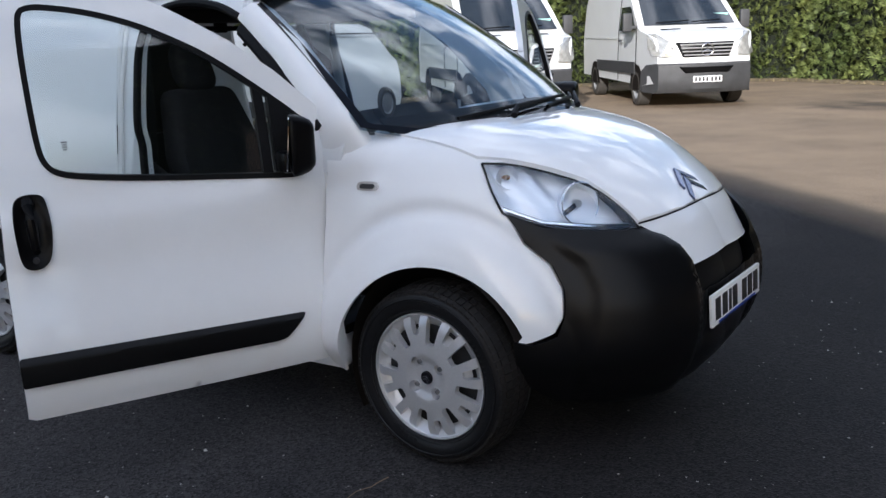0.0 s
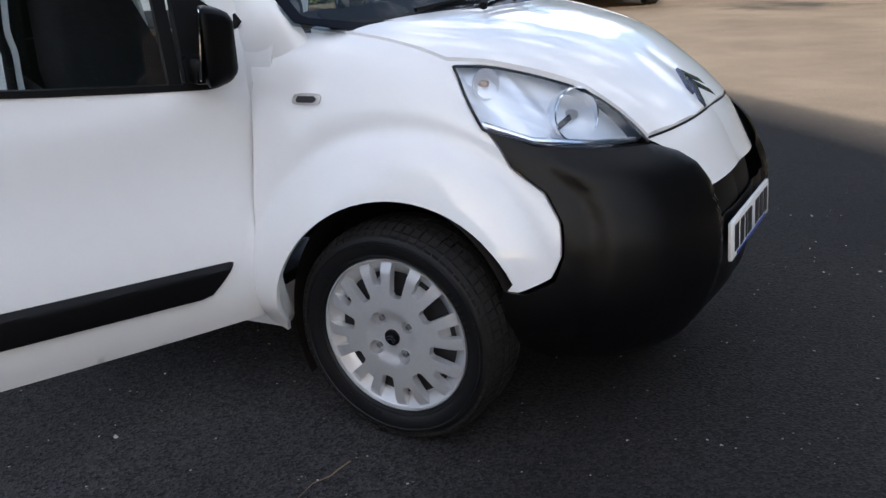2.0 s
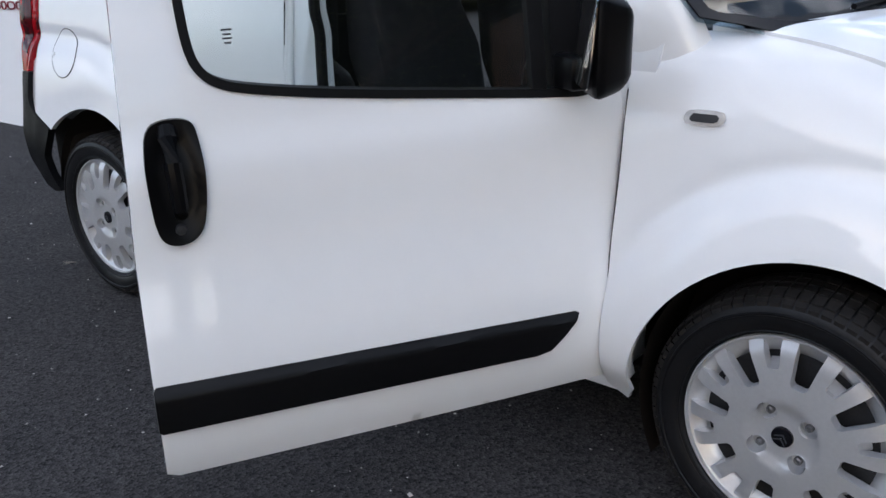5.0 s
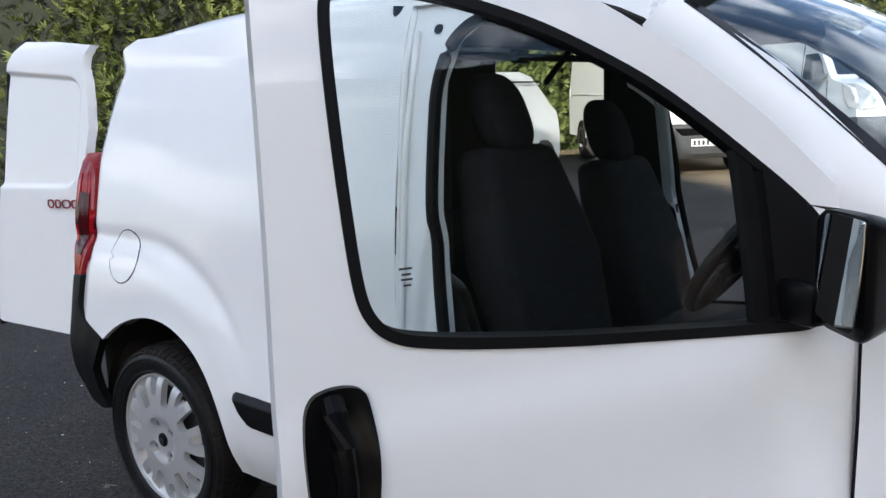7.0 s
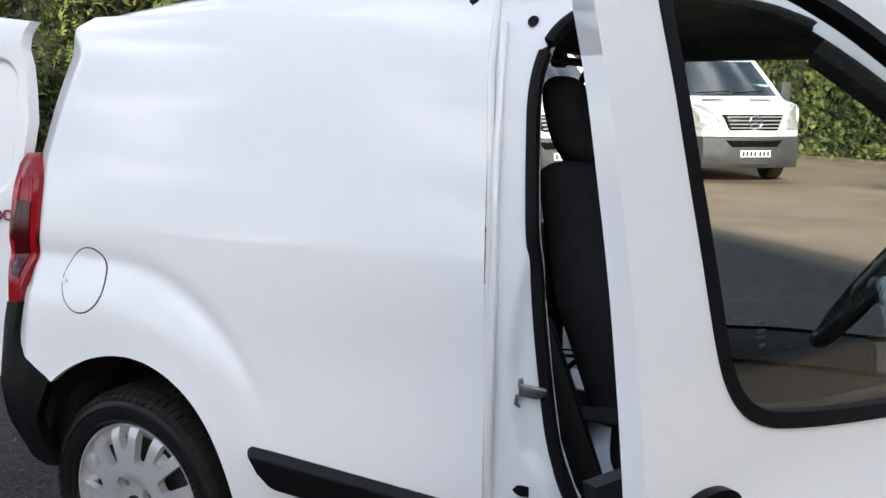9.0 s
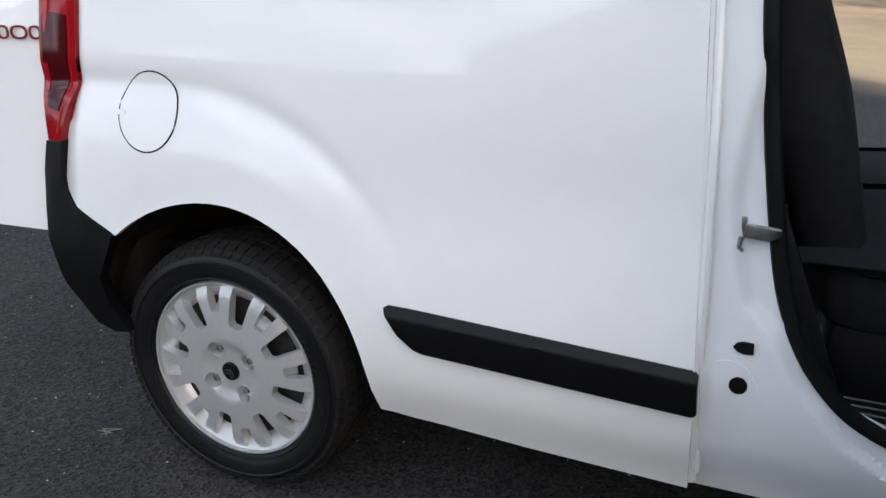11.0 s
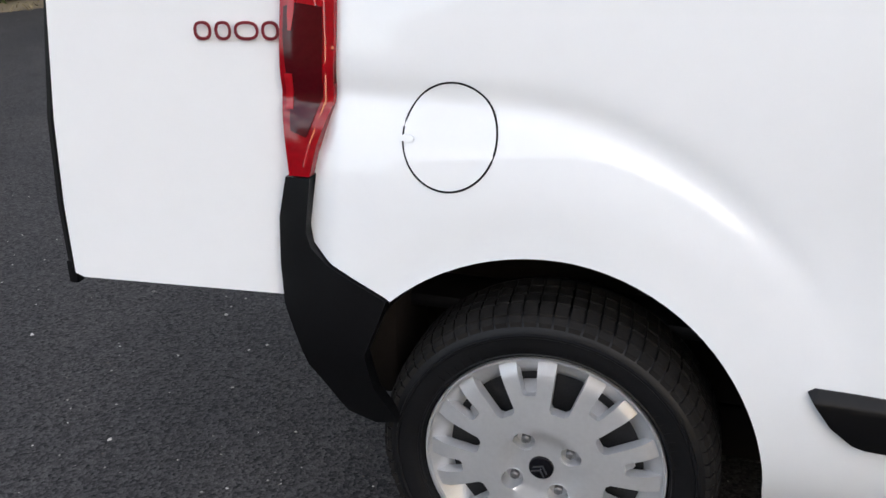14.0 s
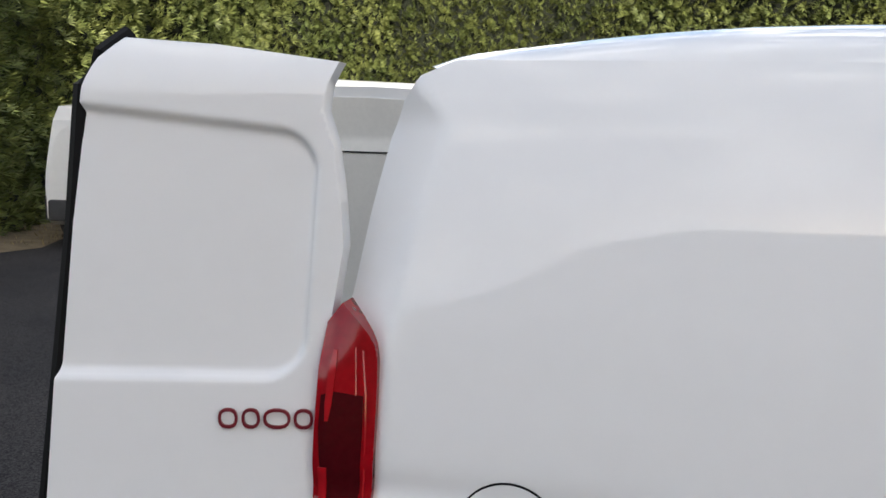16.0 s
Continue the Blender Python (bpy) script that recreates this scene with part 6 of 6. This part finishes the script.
# ---- behind the camera: the house that shades the yard, a bare tree and a paling fence ----
def house():
    H = thing("house", "brick house with shallow tiled roof across the drive", "house")
    foot = [(-0.5, -22.9), (5.3, -22.9), (23, -40.6), (9, -55), (-0.5, -55)]
    EAVE = 11.35
    BRICK = mat("house_brick", (0.26, 0.17, 0.12), rough=0.9, noise_scale=2, noise_amt=0.3)
    TILES = mat("roof_tiles", (0.10, 0.075, 0.065), rough=0.85, noise_scale=3, noise_amt=0.3, bump=0.4, bump_scale=15)
    bm = bmesh.new()
    lo = [bm.verts.new((x, y, 0)) for x, y in foot]
    hi = [bm.verts.new((x, y, EAVE - 0.15)) for x, y in foot]
    for i in range(5):
        bm.faces.new((lo[i], lo[(i + 1) % 5], hi[(i + 1) % 5], hi[i]))
    part("wall", bm, BRICK, H)
    bm = bmesh.new()
    cx, cy = 4.0, -39.0
    ev = [bm.verts.new((x, y, EAVE)) for x, y in foot]
    un = [bm.verts.new((x, y, EAVE - 0.2)) for x, y in foot]
    rd = [bm.verts.new((x + (cx - x) * 0.6, y + (cy - y) * 0.6, EAVE + 1.6)) for x, y in foot]
    for i in range(5):
        bm.faces.new((ev[i], ev[(i + 1) % 5], rd[(i + 1) % 5], rd[i]))
        bm.faces.new((un[i], un[(i + 1) % 5], ev[(i + 1) % 5], ev[i]))
    bm.faces.new(rd)
    bm.faces.new(un[::-1])
    part("roof", bm, TILES, H)
    # unseen block, added to shade the yard and slope the flank's reflected skyline
    part("wing", hull([(x, y, z) for y in (-54, -23.4) for x, z in ((-11.0, 0), (4.9, 0), (-11.0, 6.4), (-0.8, 12.3), (4.9, 12.5))]), BRICK, H)
    # low unseen range with a pitched roof running west, added to shape reflected skyline
    part("annex", hull([(x, y, z) for x in (-34, -11.2) for y, z in ((-24.5, 0), (-24.5, 3.4), (-29, 5.2), (-33.5, 3.4), (-33.5, 0))]), TILES, H)


house()


def bare_tree(x, y, height, seed, label):
    t = thing("tree", label, "tree", Matrix.Translation((x, y, 0)), "bare trees by the fence")
    rng = random.Random(seed)
    BARK = mat("bark", (0.055, 0.045, 0.035), rough=0.95, noise_scale=4, noise_amt=0.4, bump=0.6, bump_scale=30)
    limbs = []

    def grow(p, d, length, r, depth):
        pts, rad = [p], [r]
        for k in range(4):
            d = (d + Vector((rng.uniform(-0.25, 0.25), rng.uniform(-0.25, 0.25), rng.uniform(-0.08, 0.2)))).normalized()
            p = p + d * length / 4
            pts.append(p)
            rad.append(r * (1 - 0.13 * (k + 1)))
        limbs.append((pts, rad, depth))
        if depth < 5:
            for k in range(3 if depth < 3 else 2):
                i = rng.randint(2, 4)
                a = rng.uniform(0, 6.28)
                nd = (d * 0.8 + Vector((math.cos(a), math.sin(a), rng.uniform(0.0, 0.6))) * 0.75).normalized()
                grow(pts[i], nd, length * rng.uniform(0.6, 0.8), rad[i] * 0.62, depth + 1)
    grow(Vector((0, 0, 0)), Vector((0.05, 0, 1)), height * 0.36, height * 0.03, 0)
    part("trunk", tube(*limbs[0][:2], 10), BARK, t)
    crown = merge(*[tube(pts, rad, 5 if dp > 2 else 7) for pts, rad, dp in limbs[1:]])
    part("crown", crown, BARK, t, "bare twiggy branches")


bare_tree(13.5, -4.0, 9.5, 3, "bare broad tree with twiggy branches beside the fence")
bare_tree(17.5, -9.5, 11.0, 8, "taller bare tree with forked trunk behind the fence")
bare_tree(16.5, 2.5, 8.0, 12, "smaller bare tree near the hedge end")
fence = thing("paling_fence", "brown wooden paling fence along the yard edge", "fence")
PALE = mat("fence_wood", (0.24, 0.13, 0.06), rough=0.85, noise_scale=3, noise_amt=0.3, bump=0.4, bump_scale=40)
pm = bpy.data.meshes.new("pale")
bmp = hull([(-0.045, -0.01, 0.1), (0.045, -0.01, 0.1), (-0.045, 0.01, 0.1), (0.045, 0.01, 0.1), (-0.045, -0.01, 1.15), (0.045, -0.01, 1.15), (-0.045, 0.01, 1.15), (0.045, 0.01, 1.15), (0, -0.01, 1.21), (0, 0.01, 1.21)])
bmp.to_mesh(pm)
bmp.free()
pm.materials.append(PALE)
f0, f1 = Vector((19, -14, 0)), Vector((19.5, 3, 0))
fa = math.atan2((f1 - f0).y, (f1 - f0).x)
for k in range(120):
    o = new("pale", pm)
    o.parent = fence
    o.matrix_basis = Matrix.Translation(f0.lerp(f1, k / 119)) @ Matrix.Rotation(fa, 4, "Z")
for zz in (0.35, 0.95):
    part("rail", moved(box((0, 0.012, zz - 0.04), ((f1 - f0).length, 0.05, zz + 0.04), 0.005, 1), Matrix.Translation(f0) @ Matrix.Rotation(fa, 4, "Z")), PALE, fence)
for k in range(8):
    part("post", moved(box((-0.05, 0.05, 0), (0.05, 0.15, 1.2), 0.005, 1), Matrix.Translation(f0.lerp(f1, k / 7)) @ Matrix.Rotation(fa, 4, "Z")), PALE, fence)


# ---- loose bits on the tarmac ----
def litter():
    rng = np.random.default_rng(11)
    V, F = [], []
    for _ in range(1500):
        x, y = rng.uniform(-5.5, 3.5), rng.uniform(-2.2, 1.8)
        r = rng.uniform(0.0015, 0.005) * (1.8 if rng.random() < 0.06 else 1.0)
        a = rng.uniform(0, 6.28)
        k = len(V)
        for i in range(4):
            q = a + i * 1.57 + rng.uniform(-0.4, 0.4)
            V.append((x + r * math.cos(q) * rng.uniform(0.7, 1.3), y + r * math.sin(q) * rng.uniform(0.7, 1.3), 0.001))
        V.append((x, y, r * rng.uniform(0.6, 1.1)))
        F += [(k + i, k + (i + 1) % 4, k + 4) for i in range(4)]
    me = bpy.data.meshes.new("loose_grit")
    me.from_pydata(V, [], F)
    me.materials.append(mat("pale_grit", (0.10, 0.09, 0.08), rough=0.8, noise_scale=3, noise_amt=0.5, color2=(0.45, 0.43, 0.40), island=True))
    g = new("loose_grit", me)
    tagged(g, "pale grit and crumbs scattered on the tarmac", "grit", kind="stuff")
    TW = mat("dry_twig", (0.16, 0.11, 0.07), rough=0.9, noise_scale=20, noise_amt=0.3)
    for pts in (TWIG_A, TWIG_B):
        rad = [0.0022 - 0.0012 * i / (len(pts) - 1) for i in range(len(pts))]
        t = part("twig", tube([(x, y, 0.003 + 0.003 * (i % 2)) for i, (x, y) in enumerate(pts)], rad, 6), TW)
        tagged(t, "thin dry twig lying on the tarmac", "twig", group="twigs on the tarmac")
    ST = mat("straw_scrap", (0.17, 0.15, 0.12), rough=0.9, noise_scale=20, noise_amt=0.3)
    bm = bmesh.new()
    for k in range(7):
        a = rng.uniform(-1.1, 1.1)
        c = Vector((STRAW[0] + rng.uniform(-0.02, 0.02), STRAW[1] + rng.uniform(-0.015, 0.015), 0.0025 + 0.0006 * k))
        d = Vector((math.cos(a), math.sin(a), 0)) * rng.uniform(0.008, 0.026)
        w = Vector((-d.y, d.x, 0)).normalized() * 0.0012
        vs = [bm.verts.new(p) for p in (c - d - w, c + d - w, c + d + w, c - d + w)]
        up = [bm.verts.new(v.co + Vector((0, 0, 0.001))) for v in vs]
        bm.faces.new(up)
        for i in range(4):
            bm.faces.new((vs[i], vs[(i + 1) % 4], up[(i + 1) % 4], up[i]))
    t = part("straw_scrap", bm, ST)
    tagged(t, "flattened scrap of pale straw on the tarmac", "straw")


TWIG_A = [(-0.066, -0.972), (-0.072, -1.02), (-0.078, -1.05), (-0.10, -1.10), (-0.103, -1.164)]
TWIG_B = [(-0.55, -1.62), (-0.53, -1.60), (-0.50, -1.595), (-0.48, -1.57)]
STRAW = (-2.99, -0.767)
litter()
